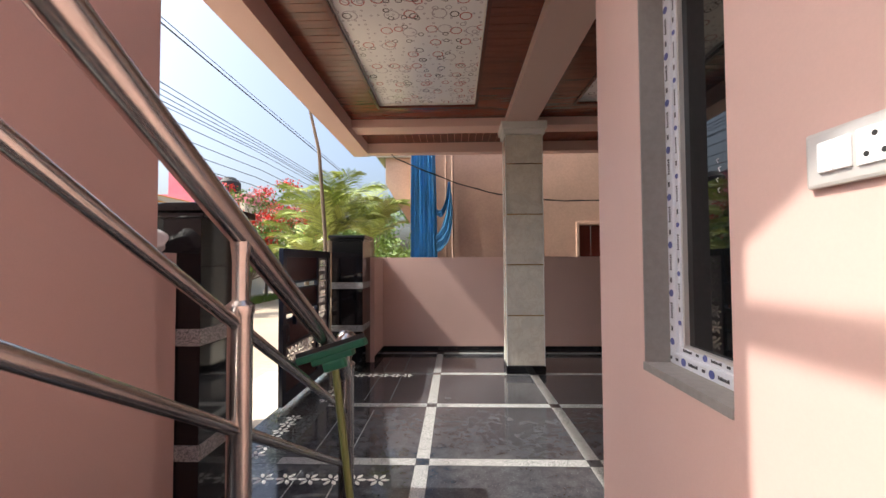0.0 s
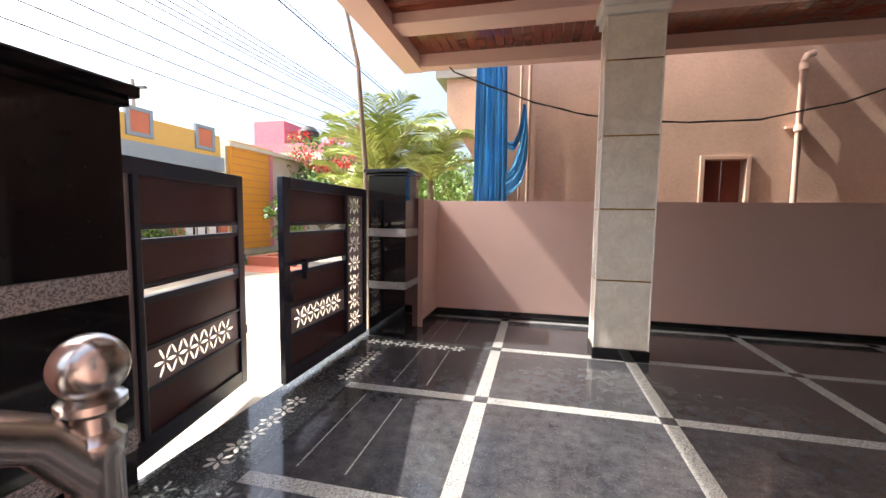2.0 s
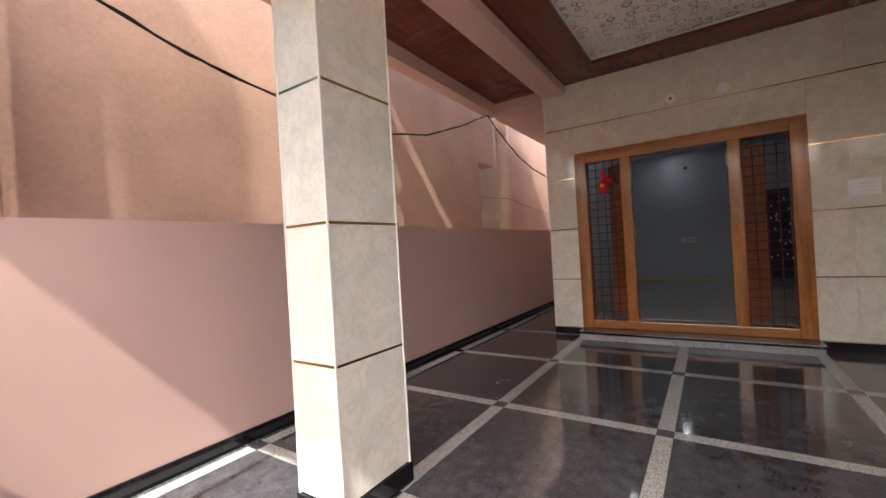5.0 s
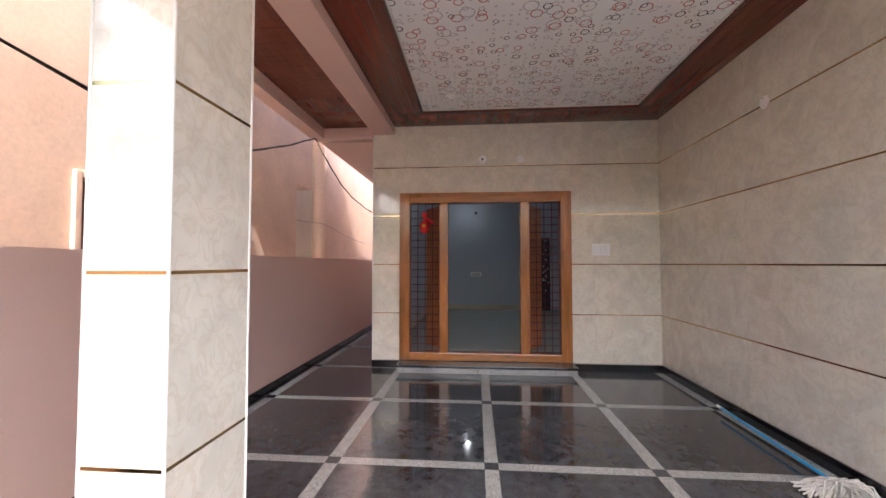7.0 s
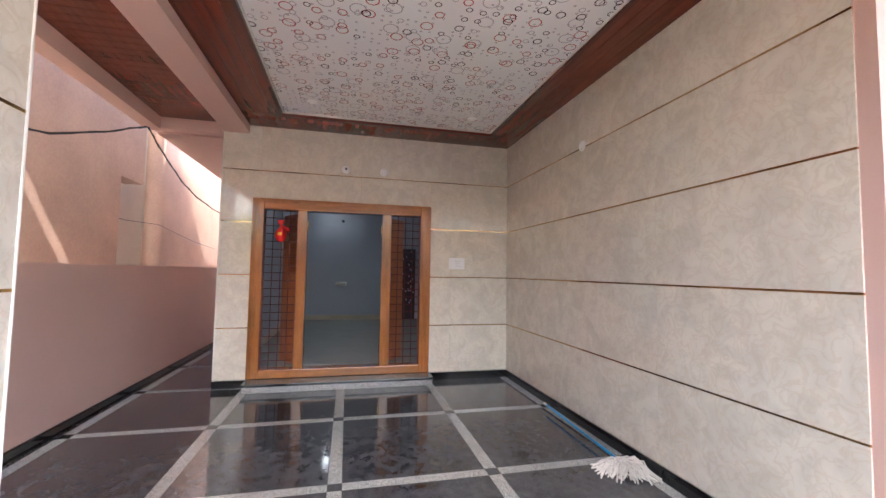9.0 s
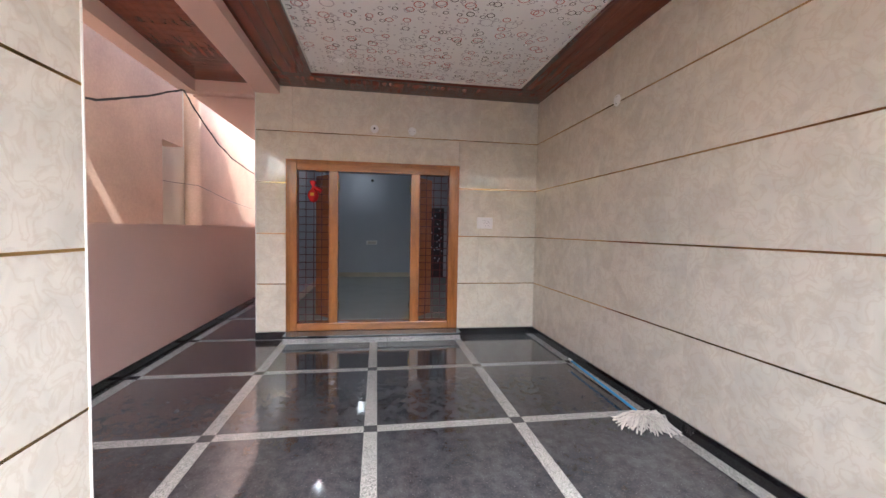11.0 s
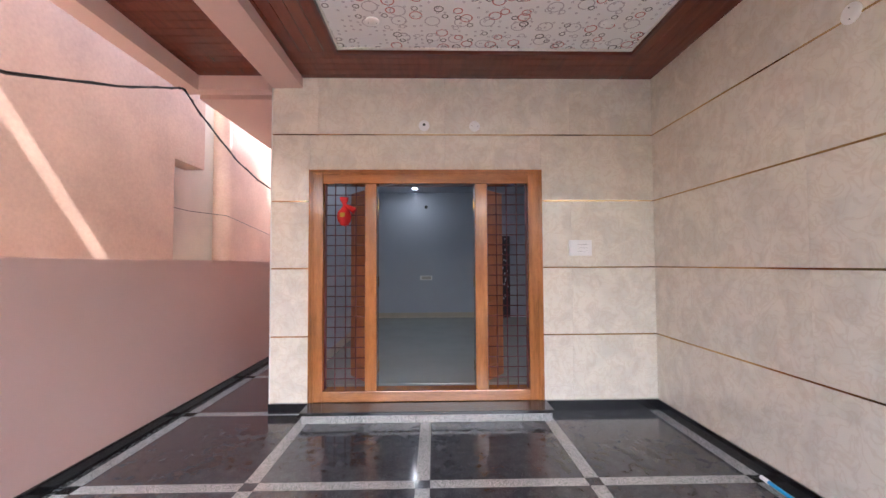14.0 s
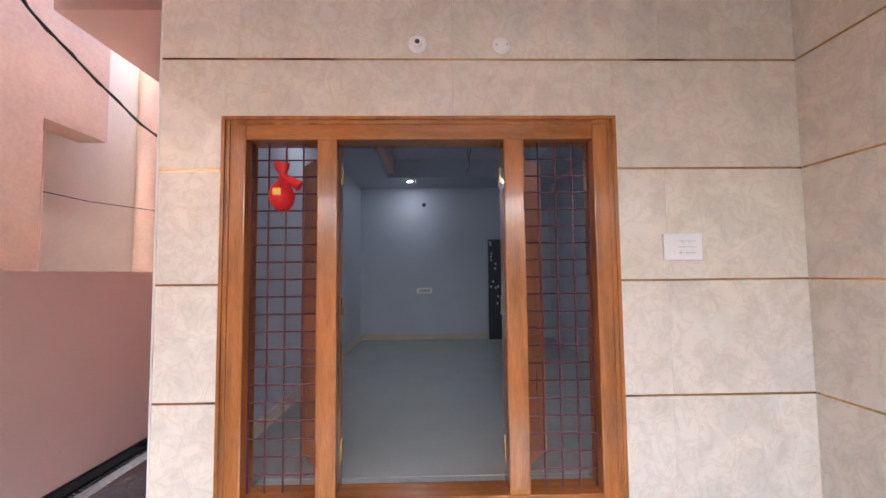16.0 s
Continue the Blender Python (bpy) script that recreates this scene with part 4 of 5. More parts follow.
def bow(p, c, q):
    p, c, q = Vector(p), Vector(c), Vector(q)
    return lambda u: p * (1 - u) ** 2 + c * (2 * u * (1 - u)) + q * u * u


SY = 7.15
swag(loop, bow((0.0, SY, 2.28), (0.17, SY, 2.0), (0.235, SY, 2.66)), bow((0.0, SY, 2.2), (0.2, SY, 1.82), (0.275, SY, 2.66)))
swag(loop, bow((0.26, SY - 0.01, 2.62), (0.2, SY - 0.01, 1.9), (0.03, SY - 0.01, 1.8)), bow((0.28, SY - 0.01, 2.62), (0.4, SY - 0.01, 1.62), (0.05, SY - 0.01, 1.5)))
ex = bmesh.ops.extrude_face_region(loop, geom=loop.faces[:])
bmesh.ops.translate(loop, vec=(0, 0.004, 0), verts=[v for v in ex["geom"] if isinstance(v, bmesh.types.BMVert)])
part("hanging_fold", loop, TARP, tp, "loose swag of the tarpaulin", smooth=60)

# ---- cables ----
cb = thing("cable", "black electric cable strung along the roof edge", "cable")
CABLE_A = [(-0.6, 6.58, 2.97), (-0.53, 6.56, 2.9), (-0.1, 6.55, 2.71), (0.37, 6.55, 2.52), (0.84, 6.55, 2.38), (1.2, 6.56, 2.31), (1.96, 6.57, 2.24), (2.62, 6.58, 2.25), (3.33, 6.6, 2.39), (4.1, 6.63, 2.66), (4.5, 6.64, 2.83), (4.78, 6.62, 2.95)]
CABLE_B = [(4.78, 6.62, 2.95), (4.84, 6.61, 2.965), (5.0, 6.6, 2.86), (5.25, 6.6, 2.76), (5.55, 6.6, 2.65), (5.85, 6.6, 2.55), (6.35, 6.6, 2.455), (7.1, 6.6, 2.385), (8.2, 6.55, 2.33)]
part("span", pipe(bmesh.new(), CABLE_A, 0.008, 8), CABLE, cb, smooth=60)
part("span", pipe(bmesh.new(), CABLE_B, 0.008, 8), CABLE, cb, smooth=60)
TWIST = [Vector(p).lerp(Vector(q), f) + 0.011 * Vector((0, math.sin(5 * (i + f)), math.cos(5 * (i + f)))) for i, (p, q) in enumerate(zip(CABLE_A + CABLE_B, (CABLE_A + CABLE_B)[1:])) for f in (0, 0.33, 0.67)]
part("strand", pipe(bmesh.new(), TWIST, 0.005, 6), CABLE, cb, smooth=60)
WALL_WIRE = [(5.95, 7.62, 2.1), (6.6, 7.6, 2.09), (7.2, 7.42, 2.1), (7.5, 7.4, 2.06), (8.6, 7.38, 1.93), (10.0, 7.38, 1.85)]
ww = thing("wall_wire", "thin grey wire tacked along the neighbour's wall", "wire")
part("span", pipe(bmesh.new(), WALL_WIRE, 0.005, 6), DULL, ww, smooth=60)


def sagging(p, q, sag, n=24):
    p, q = Vector(p), Vector(q)
    return [p.lerp(q, k / n) - Vector((0, 0, 4 * sag * (k / n) * (1 - k / n))) for k in range(n + 1)]


lump = bmesh.new()
bmesh.ops.create_icosphere(lump, subdivisions=4, radius=0.11)
for v in lump.verts:
    v.co = Vector((v.co.x * 0.6, v.co.y * 1.0, max(-0.02, v.co.z * 0.75))) + 0.045 * noise.noise_vector(v.co * 14)
    v.co.z = max(v.co.z, -0.02)
bag = tagged(part("plastic_bag", lump, WHITE, smooth=50), "crumpled white plastic bag on the low wall", "bag")
bag.matrix_basis = pose(-1.02, 2.3, 1.42)

# ---- street ----
setting("ramp", B((-2.1, -1.3, 2.6, 5.8, -0.25, -0.06), bev=0.02), CREAMWALL, "pale cement ramp before the gate")
pole = thing("pole", "thin leaning bamboo pole behind the gate pillar", "pole")
part("shaft", pipe(bmesh.new(), [(-1.4, 6.12, -0.22), (-1.45, 6.1, 1.75), (-1.53, 6.08, 2.9), (-1.66, 6.05, 3.5), (-1.8, 6.0, 4.4)], [0.03, 0.028, 0.024, 0.02, 0.015], 10), BARK, pole, smooth=50)


def leafball(bm, c, rad, n, size, rr, squash=0.8):
    for _ in range(n):
        d = Vector((rr.gauss(0, 1), rr.gauss(0, 1), rr.gauss(0, 1))).normalized() * rad * rr.random() ** 0.4
        d.z *= squash
        p = Vector(c) + d
        s = size * rr.uniform(0.6, 1.4)
        e = Euler((rr.uniform(-1.2, 1.2), rr.uniform(-1.2, 1.2), rr.uniform(0, 6.28))).to_matrix()
        q = [bm.verts.new(p + e @ Vector(v)) for v in ((0, 0, 0), (s * 0.45, s * 0.25, s * 0.06), (s, 0, 0), (s * 0.45, -s * 0.25, s * 0.06))]
        bm.faces.new(q)


def tree(at, height, spread, seed, label, clumps=26, leaves=110, size=0.14, blossom=0):
    rr = random.Random(seed)
    t = thing("tree", label, "tree", at=pose(*at))
    tk = pipe(bmesh.new(), [(0, 0, 0), (0.05, 0.03, height * 0.3), (-0.04, 0.06, height * 0.65)], [0.09, 0.07, 0.04], 10)
    lb, fb = bmesh.new(), bmesh.new()
    for k in range(clumps):
        a, r = rr.uniform(0, 6.28), spread * rr.random() ** 0.6
        c = Vector((math.cos(a) * r, math.sin(a) * r, height * rr.uniform(0.42, 1.0) - 0.25 * r))
        pipe(tk, [(0, 0.03, height * 0.3), c * 0.6 + Vector((0, 0, height * 0.18)), c], [0.03, 0.018, 0.006], 5)
        leafball(lb, c, spread * rr.uniform(0.22, 0.42), leaves, size, rr)
        if blossom and rr.random() < blossom:
            leafball(fb, c + Vector((0, 0, 0.25 * spread)), spread * 0.3, leaves, size * 0.8, rr, 0.45)
    part("trunk", tk, BARK, t, smooth=50)
    part("crown", lb, LEAF, t)
    if blossom:
        part("blossom", fb, FLOWER, t, "scarlet flower heads")
    return t


def palm(at, height, fronds, length, seed, label):
    rr = random.Random(seed)
    t = thing("palm", label, "palm", at=pose(*at))
    part("trunk", pipe(bmesh.new(), [(0, 0, 0), (0.03, 0, height * 0.5), (0, 0.02, height)], [0.07, 0.055, 0.04], 10), BARK, t, smooth=50)
    for k in range(fronds):
        az = 6.283 * k / fronds + rr.uniform(-0.3, 0.3)
        rise = rr.uniform(0.6, 1.5)
        ln = length * rr.uniform(0.75, 1.15)
        pts = []
        for i in range(13):
            f = i / 12
            a = rise - 1.25 * f * f
            pts.append(Vector((0, 0, height)) if i == 0 else pts[-1] + Vector((math.cos(az) * math.cos(a), math.sin(az) * math.cos(a), math.sin(a))) * ln / 12)
        bm = bmesh.new()
        pipe(bm, pts, [0.014 * (1 - 0.85 * i / 12) for i in range(13)], 5)
        for i in range(2, 13):
            for sub in (0, 0.25, 0.5, 0.75):
                p = pts[i - 1].lerp(pts[i], sub)
                d = (pts[i] - pts[i - 1]).normalized()
                sd = d.cross(Vector((0, 0, 1))).normalized()
                L = length * 0.34 * math.sin(math.pi * min(1, (i + sub) / 13.5)) ** 0.6
                for s in (-1, 1):
                    tip = p + (sd * s * 0.75 + d * 0.75).normalized() * L - Vector((0, 0, L * rr.uniform(0.0, 0.35)))
                    mid = p.lerp(tip, 0.5) + Vector((0, 0, L * 0.08))
                    w = d * 0.009
                    q = [bm.verts.new(v) for v in (p - w, mid - w * 1.2, tip, mid + w * 1.2, p + w)]
                    bm.faces.new(q)
        part("frond", bm, PALM, t)
    return t


palm((-1.8, 7.4, -0.22), 1.95, 18, 1.35, 5, "feathery green palm growing behind the gate pillar")
palm((-1.2, 8.0, -0.22), 2.0, 14, 1.2, 8, "feathery green palm beside the neighbour's wall")
palm((-2.5, 8.2, -0.22), 1.6, 13, 1.1, 9, "low yellow-green palm by the street")
tree((-1.9, 11.5, -0.22), 2.7, 1.3, 2, "leafy green bush beyond the neighbour's balcony", 30, 130, 0.13)
tree((-7.4, 15.5, -0.22), 3.0, 1.3, 3, "dense small street tree before the houses", 26, 120, 0.16)
tree((-6.6, 12.4, -0.22), 2.2, 0.7, 13, "young street tree in a red kerb", 16, 90, 0.13)
tree((-8.3, 18.8, -0.22), 4.9, 2.0, 4, "tall tree crowned with scarlet flowers", 30, 130, 0.16, 0.75)
tree((-6, 34, -0.22), 6.5, 3.5, 6, "distant leafy green tree", 28, 120, 0.3)
tree((-3.6, 17, -0.22), 3.0, 1.8, 16, "leafy green shrub along the street", 26, 120, 0.18)

# opposite houses
h1 = thing("house", "yellow and blue-grey house across the street", "house")
part("wall", B((-15, -11.2, -2, 12.4, -0.22, 2.9)), CREAMWALL, h1)
part("canopy", B((-15, -9.0, -2, 12.6, 2.5, 2.92), bev=0.02), BLUEGREY, h1, "blue-grey flat canopy")
for y0, y1 in ((8.6, 12.5), (-2, 6.4)):
    part("parapet", B((-9.25, -9.05, y0, y1, 2.92, 3.55), bev=0.01), YELLOW, h1, "yellow parapet")
part("parapet_pier", B((-9.3, -9.03, 6.5, 7.2, 2.92, 3.75), bev=0.01), TERRACOTTA, h1, "terracotta pier")
for y in (9.9, 11.9):
    w = part("parapet_window", B((-9.1, -9.0, y - 0.35, y - 0.25, 3.05, 3.75), (-9.1, -9.0, y + 0.25, y + 0.35, 3.05, 3.75), (-9.1, -9.0, y - 0.25, y + 0.25, 3.65, 3.75), (-9.1, -9.0, y - 0.25, y + 0.25, 3.05, 3.15), bev=0.01), BLUEGREY, h1, "blue-grey framed panel")
    part("panel", B((-9.1, -9.03, y - 0.25, y + 0.25, 3.15, 3.65)), TERRACOTTA, w)
for k in range(8):
    part("railing_bar", tube(bmesh.new(), (-9.15, 7.25 + k * 0.18, 2.92), (-9.15, 7.25 + k * 0.18, 3.6), 0.015, 6), DULL, h1)
for z in (3.2, 3.4, 3.6):
    part("railing_bar", tube(bmesh.new(), (-9.15, 7.2, z), (-9.15, 8.6, z), 0.015, 6), DULL, h1)
for y in (6.6, 3.8, 1.0):
    part("porch_column", B((-9.5, -9.15, y - 0.17, y + 0.17, -0.22, 2.5), bev=0.01), BLUEGREY, h1, "blue-grey porch column")
for y in (8.0, 4.5):
    w = part("window", B((-11.22, -11.18, y - 0.6, y + 0.6, 0.9, 2.1)), WINDARK, h1)
    part("bar", B((-11.18, -11.15, y - 0.02, y + 0.02, 0.9, 2.1)), CREAMWALL, w)
fw = thing("stone_fence", "low stone-clad fence before the yellow house", "fence")
part("wall", B((-8.6, -8.45, -2, 10.2, -0.22, 0.95)), DULL, fw)
rr = random.Random(21)
y = 2.0
while y < 9.8:
    z, dy = -0.18, rr.uniform(0.25, 0.5)
    while z < 0.85:
        dz = rr.uniform(0.16, 0.34)
        part("stone", B((-8.45, -8.42, y + 0.02, y + dy - 0.02, z + 0.02, min(0.93, z + dz))), STONEWALL, fw)
        z += dz
    y += dy
yg = thing("street_gate", "black barred gate with white panels and a yellow notice", "gate")
for y in (10.35, 10.75, 11.15, 11.55):
    part("upright", B((-8.42, -8.38, y - 0.02, y + 0.02, -0.1, 1.2), bev=0.004), CABLE, yg)
for z in (-0.02, 0.3, 0.6, 0.9, 1.18):
    part("rail", B((-8.415, -8.385, 10.37, 11.53, z - 0.018, z + 0.018)), CABLE, yg)
for k in range(11):
    part("bar", tube(bmesh.new(), (-8.4, 10.43 + k * 0.106, 0.0), (-8.4, 10.43 + k * 0.106, 1.18), 0.009, 6), CABLE, yg)
for y, z in ((10.44, 0.32), (10.44, 0.66), (10.84, 0.62), (11.23, 0.14), (11.23, 0.62)):
    part("panel", B((-8.375, -8.36, y, y + 0.24, z, z + 0.24), bev=0.004), UPVC, yg, "white painted panel")
nt = part("notice", B((-8.375, -8.35, 10.82, 11.18, 0.9, 1.16), bev=0.004), NOTICE, yg, "bright yellow notice board")
for z in (0.97, 1.03, 1.09):
    part("writing_bar", B((-8.352, -8.347, 10.87, 11.13, z - 0.012, z + 0.012)), DULL, nt)
for y in (10.2, 11.68):
    gp = thing("gate_post", "terracotta painted gate post by the street", "post", "street gate posts")
    part("shaft", B((-8.55, -8.27, y - 0.13, y + 0.13, -0.22, 1.3), bev=0.01), TERRACOTTA, gp)
    part("cap", B((-8.58, -8.24, y - 0.16, y + 0.16, 1.3, 1.36), bev=0.01), CREAMWALL, gp)
rr = random.Random(41)
hd = bmesh.new()
for k in range(46):
    leafball(hd, (-8.0 + rr.uniform(-0.15, 0.2), 5.2 + 4.7 * k / 45, rr.uniform(0.2, 1.15)), 0.3, 70, 0.12, rr)
hg = thing("hedge", "leafy green hedge before the stone fence", "hedge")
part("foliage", hd, LEAF, hg)
for k in range(6):
    part("stem", tube(bmesh.new(), (-8.0, 5.4 + 0.85 * k, -0.22), (-7.95, 5.45 + 0.85 * k, 0.9), 0.02, 6), BARK, hg)
pt = bmesh.new()
box(pt, -7.9, -5.6, 10.4, 11.7, -0.225, -0.205, 0.004)
setting("pavement_red", pt, TERRACOTTA, "red cement apron before the street gate")
h2 = thing("house", "cream house with an orange tiled panel across the street", "house")
part("wall", B((-16, -9.5, 13.2, 21, -0.22, 3.4)), CREAMWALL, h2)
part("roof_edge", B((-16, -9.3, 13.2, 21, 3.4, 3.55)), CREAMWALL, h2)
part("orange_panel", B((-9.5, -9.35, 13.3, 15.2, 0.0, 3.6)), ORANGE, h2, "orange tiled front panel")
for k in range(14):
    part("panel_groove", B((-9.352, -9.345, 13.3, 15.2, 0.2 + k * 0.24, 0.22 + k * 0.24)), TERRACOTTA, h2)
part("pink_edge", B((-9.5, -9.33, 15.2, 15.4, 0.0, 3.6)), HOTPINK, h2, "rose painted edge")
for y in (16.6, 19.2):
    w = part("window", B((-9.5, -9.46, y - 0.5, y + 0.5, 1.9, 2.7)), WINDARK, h2)
    for d in (-0.25, 0, 0.25):
        part("bar", B((-9.46, -9.44, y + d - 0.02, y + d + 0.02, 1.9, 2.7)), CREAMWALL, w)
oval = bmesh.new()
bmesh.ops.create_cone(oval, cap_ends=True, segments=28, radius1=0.55, radius2=0.55, depth=0.1, matrix=pose(-9.45, 17.2, 0.9, 0, 90, 0) @ Matrix.Diagonal((1.3, 1, 1, 1)))
w = part("round_window", oval, HOTPINK, h2, "oval window with a rose surround")
ov2 = bmesh.new()
bmesh.ops.create_cone(ov2, cap_ends=True, segments=28, radius1=0.4, radius2=0.4, depth=0.12, matrix=pose(-9.45, 17.2, 0.9, 0, 90, 0) @ Matrix.Diagonal((1.35, 1, 1, 1)))
part("pane", ov2, WINDARK, w)
h3 = thing("house", "distant pink and cream houses with rooftop tanks", "house")
part("wall", B((-18, -11, 22, 34, -0.22, 4.6)), CREAMWALL, h3)
part("parapet", B((-18, -10.9, 22, 34, 4.6, 5.1)), HOTPINK, h3, "rose painted parapet")
part("water_tank", lathe(bmesh.new(), [(0.6, 5.1), (0.6, 6.1), (0.3, 6.4), (0.1, 6.45)], (-13, 24, 0)), RUBBER, h3, "black water tank", smooth=40)
part("stair_room", B((-16, -14, 23, 26, 4.6, 6.6)), HOTPINK, h3)
gs = bmesh.new()
rr = random.Random(31)
for k in range(5000):
    p = Vector((rr.uniform(-8.2, -7.2), rr.uniform(10.5, 24), -0.22))
    a, hgt = rr.uniform(0, 6.28), rr.uniform(0.1, 0.3)
    q = [gs.verts.new(p + Vector(v)) for v in ((-0.012 * math.cos(a), -0.012 * math.sin(a), 0), (0.012 * math.cos(a), 0.012 * math.sin(a), 0), (0.06 * math.sin(a), 0.06 * math.cos(a), hgt))]
    gs.faces.new(q)
tagged(part("grass", gs, LEAF), "green grass verge along the street", "grass", kind="stuff")
setting("kerb", B((-7.3, -7.0, 11.5, 14.0, -0.22, 0.05), (-7.3, -5.9, 11.4, 11.6, -0.22, 0.05), bev=0.01), TERRACOTTA, "red painted kerb round the street tree")
ep = thing("utility_pole", "distant electricity pole with a crossarm", "pole")
part("shaft", tube(bmesh.new(), (-20, 19, -0.2), (-20, 19, 8.0), 0.12, 10, 0.09), GREY_RENDER, ep, smooth=40)
part("crossarm", B((-20.8, -19.2, 18.9, 19.1, 7.5, 7.62)), DULL, ep)
for k in range(9):
    lw = thing("overhead_wire", "thin overhead electric wire above the street", "wire", "street wires")
    x, z = -8.9 + 0.22 * (k % 5), 4.9 + 0.33 * k
    part("span", pipe(bmesh.new(), sagging((x - 0.4, -12, z + 0.3), (x, 18.5, min(z, 6.7)), 0.35) + sagging((x, 18.5, min(z, 6.7)), (x + 2.5, 60, min(z, 6.7)), 0.4)[1:], 0.014, 5), CABLE, lw)
SERVICE = sagging((-3.3, -10, 4.75), (-3.7, 34, 4.6), 0.25, 40)
lw = thing("service_wire", "twisted service wire crossing above the gate", "wire")
part("span", pipe(bmesh.new(), SERVICE, 0.011, 6), CABLE, lw)
part("span", pipe(bmesh.new(), [Vector(p) + Vector((0.02, 0, 0.06)) for p in SERVICE], 0.006, 6), CABLE, lw)

# ---- skirtings and floor ----
setting("baseboard_compound", B((-0.75, 12, 6.685, 6.7, 0, 0.085), (-0.75, -0.735, 6.05, 6.685, 0, 0.085)), BLACK, "black granite skirting along the compound wall")
setting("baseboard_house", B((1.02, 4.985, 2.25, 2.262, 0, 0.088), (4.985, 5.0, 2.25, 3.335, 0, 0.088), (4.985, 5.0, 5.525, 5.89, 0, 0.088), (5.0, 12, 5.88, 5.892, 0, 0.088)), BLACK, "black granite skirting along the tiled walls")

# wall tiles, with gold strips between the courses
rr = random.Random(2)
for a, b in zip(COURSES, COURSES[1:]):
    cuts = [1.02, 2.21, 3.41, 4.61, 5.0]
    for x0, x1 in zip(cuts, cuts[1:]):
        part("tile", B((x0 + 0.0006, x1 - 0.0006, 2.238, 2.25, a + 0.006, b - 0.006)), TILE, wall)
    if b < 3:
        part("gold_strip", B((1.02, 4.985, 2.238, 2.2515, b - 0.0055, b + 0.0055)), GOLD, wall, "thin gold metal strip")


def east_tile(y0, y1, z0, z1):
    if y1 - y0 > 0.02 and z1 - z0 > 0.02:
        part("tile", B((5.0, 5.012, y0 + 0.0006, y1 - 0.0006, z0, z1)), TILE, wall_e)


for a, b in zip(COURSES, COURSES[1:]):
    g = 0.006
    for y0, y1 in ((2.25, 3.05), (3.05, FY0), (FY1, 5.88)):
        if b <= 2.26:
            east_tile(y0, y1, a + g, b - g)
    if b <= 2.26:
        for y0, y1 in ((2.25, FY0), (FY1, 5.88)):
            part("gold_strip", B((4.9985, 5.012, y0, y1, b - 0.0055, b + 0.0055)), GOLD, wall_e, "thin gold metal strip")
    elif a < 2.26:
        for y0, y1 in ((2.25, FY0), (FY1, 5.88)):
            east_tile(y0, y1, a + g, b - g)
        for y0, y1 in ((FY0, 4.25), (4.25, FY1)):
            east_tile(y0, y1, FZ1, b - g)
        part("gold_strip", B((4.9985, 5.012, 2.25, 5.88, b - 0.0055, b + 0.0055)), GOLD, wall_e, "thin gold metal strip")
    else:
        for y0, y1 in ((2.25, 3.05), (3.05, 4.25), (4.25, 5.45), (5.45, 5.88)):
            east_tile(y0, y1, a + g, b)
part("corner_bead", tube(bmesh.new(), (5.0, 5.884, 0.09), (5.0, 5.884, 3.05), 0.007, 8), WHITE_BEAD, wall_e)

# granite slabs between white granite strips
floor = setting("floor", B((-1.25, 5.0, -3.0, 6.7, -0.012, -0.004), (5.0, 12, 5.88, 6.7, -0.012, -0.004)), GREYSLAB, "black granite floor with white granite strips")
XS, YS, SW = [0.12, 1.275, 2.522, 3.758, 5.0, 6.24, 7.48, 8.72, 9.96, 11.2], [2.31, 3.355, 4.435, 5.51, 6.6], 0.046


def slab(name, x0, x1, y0, y1, m, z=0.0):
    part(name, B((x0 + 0.0008, x1 - 0.0008, y0 + 0.0008, y1 - 0.0008, -0.004, z)), m, floor)


for i, (xa, xb) in enumerate(zip(XS, XS[1:])):
    for ya, yb in zip(YS, YS[1:]):
        if xa < 4.9:
            x1 = xb - SW if xb < 4.9 or ya > 5.4 else 4.986
            slab("granite_slab", xa + SW, x1, ya + SW, yb - SW, SLAB)
        elif ya > 5.4:
            slab("granite_slab", xa + SW, xb - SW, max(ya + SW, 5.9), yb - SW, SLAB)
    for y in YS:
        if xa < 4.9 or y > 6:
            slab("white_strip", xa + SW, xb - SW, y - SW, y + SW, STRIP, 0.0005)
for x in XS:
    for ya, yb in zip(YS, YS[1:]):
        if x < 4.9:
            slab("white_strip", x - SW, x + SW, ya + SW, yb - SW, STRIP, 0.0005)
        elif ya > 5.4:
            slab("white_strip", x - SW, x + SW, (ya + SW) if x < 5.1 else 5.9, yb - SW, STRIP, 0.0005)
    for y in YS:
        if x < 4.9 or y > 5.4:
            slab("dark_square", x - SW, x + SW, y - SW, y + SW, SLAB, 0.0006)
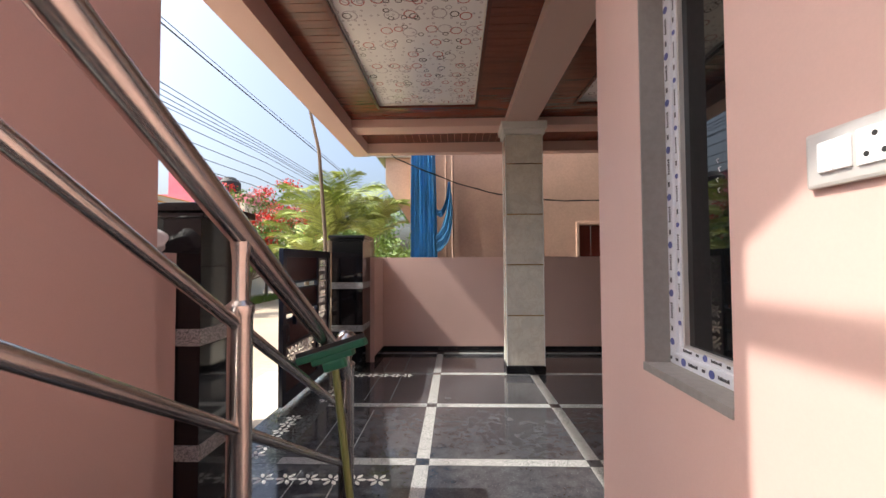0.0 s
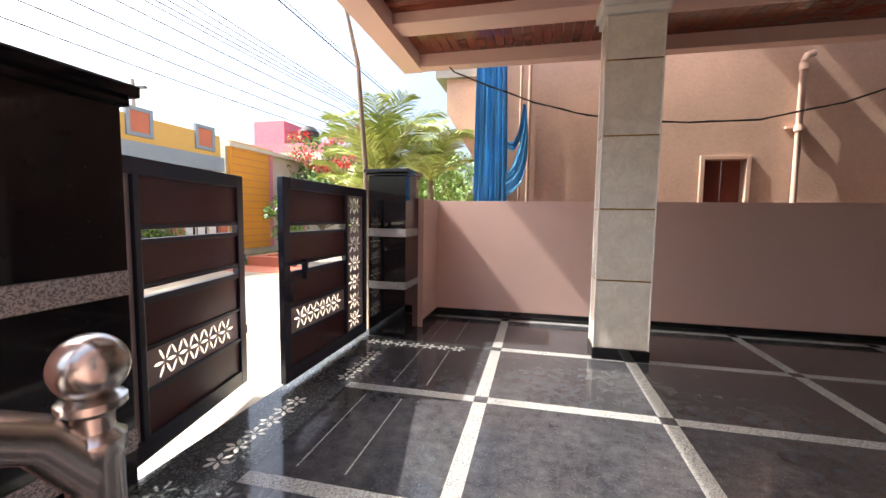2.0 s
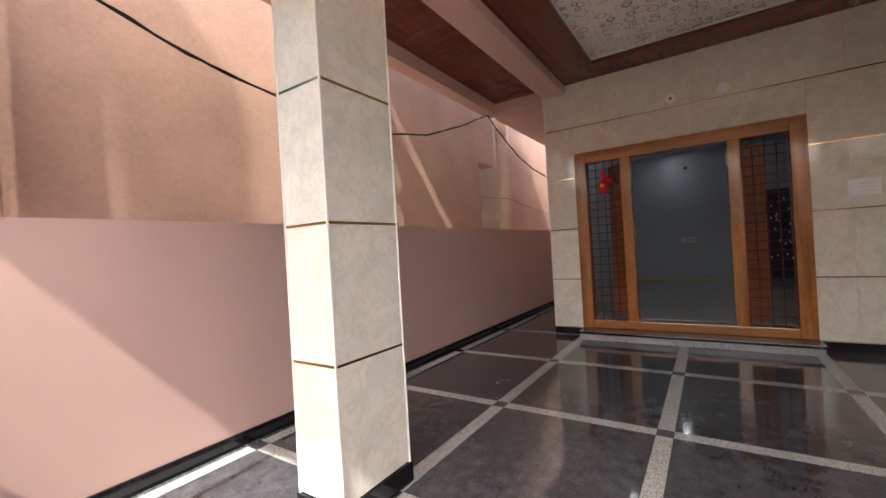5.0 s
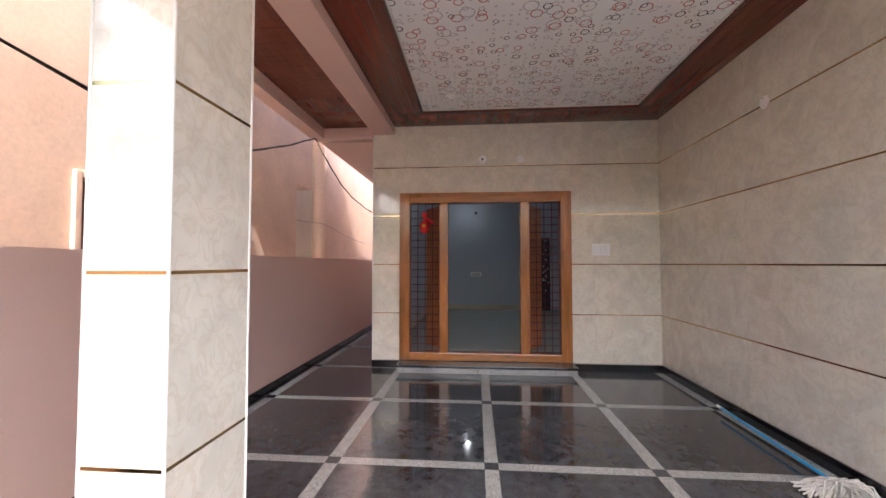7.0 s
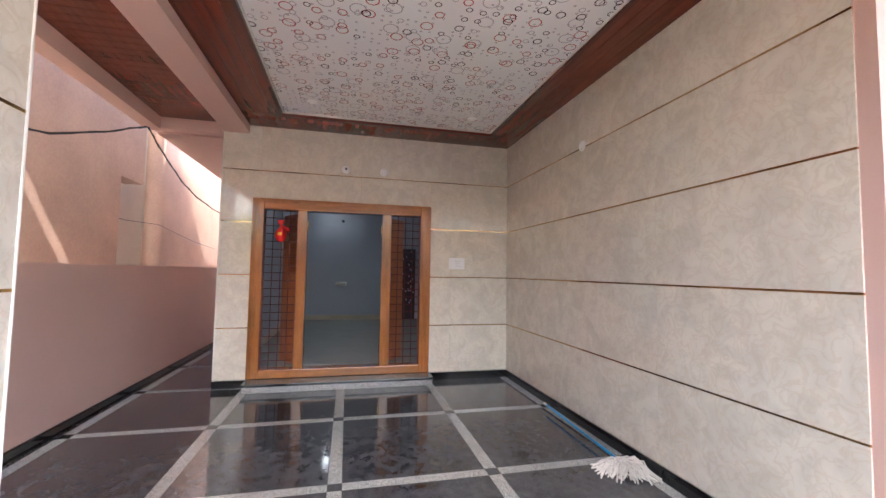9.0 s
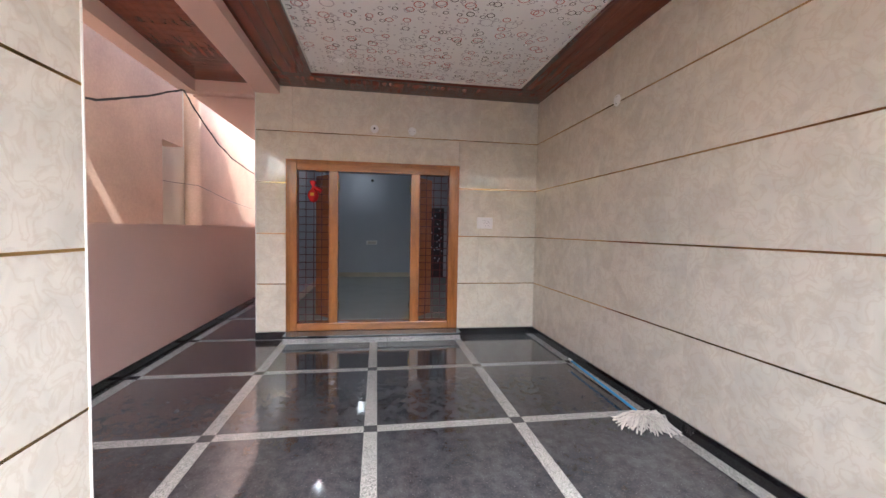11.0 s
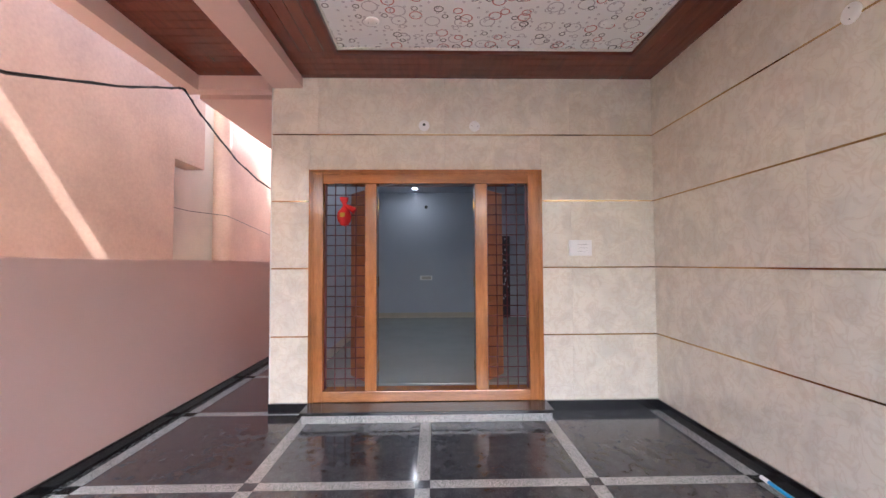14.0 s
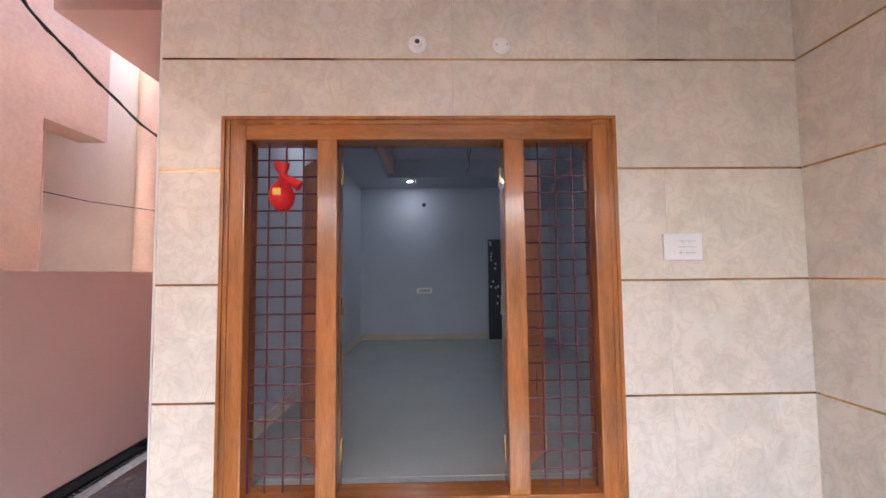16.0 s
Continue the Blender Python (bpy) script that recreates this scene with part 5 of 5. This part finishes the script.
# before the gate and beside the stairs
for ya, yb in ((2.356, 3.309), (3.401, 4.389), (4.481, 5.464), (5.556, 6.554)):
    slab("grey_slab", -1.25, -0.86, ya, yb, GREYSLAB)
    la, lb = ((-0.55, -0.295) if ya > 4.4 else (-0.66, -0.4))
    for x0, x1 in ((-0.86, la), (la, lb), (lb, 0.074)):
        slab("granite_slab", x0, x1, ya, yb, SLAB)
    for x in (la, lb):
        slab("thin_inlay", x - 0.005, x + 0.005, ya + 0.08, yb - 0.08, STRIP, 0.001)
for y in (3.355, 4.435):
    slab("white_strip", -0.86, 0.074, y - SW, y + SW, STRIP, 0.0005)
    slab("grey_slab", -1.25, -0.86, y - SW, y + SW, GREYSLAB)
for y in (2.31, 5.51):
    slab("grey_slab", -1.25, 0.074, y - SW, y + SW, GREYSLAB)
slab("white_strip", -0.75, 0.074, 6.554, 6.646, STRIP, 0.0005)
for ya, yb in ((1.1, 2.264), (-0.1, 1.1), (-1.4, -0.1), (-3.0, -1.4)):
    slab("granite_slab", 0.166, 0.94, ya, yb, SLAB)
    slab("white_strip", 0.074, 0.166, ya, yb, STRIP, 0.0005)
    slab("granite_slab", -0.03, 0.074, ya, yb, SLAB)


def inlay_flower():
    bm = bmesh.new()
    for k in range(6):
        lp = petal_hole(0, 0, math.pi / 3 * k, 0.012, 0.072, 0.013)
        a = [bm.verts.new((p.x, p.y, 0.0)) for p in lp]
        b = [bm.verts.new((p.x, p.y, 0.0012)) for p in lp]
        bm.faces.new(b)
        for i in range(8):
            bm.faces.new((a[i], a[(i + 1) % 8], b[(i + 1) % 8], b[i]))
    return mesh_of("flower_inlay", bm, INLAY)


fm = inlay_flower()
spots = [(-1.07 + 0.14 * k, 5.42) for k in range(7)] + [(-0.93, 5.1 - 0.135 * k) for k in range(5)] + [(-1.06, 4.1 - 0.135 * k) for k in range(6)] + [(-0.86 + 0.145 * k, 3.12) for k in range(6)] + [(-0.99, 3.1 - 0.135 * k) for k in range(4)]
for x, y in spots:
    o = new("flower_inlay", fm)
    o.matrix_basis = pose(x, y, 0.0)
    o.parent = floor
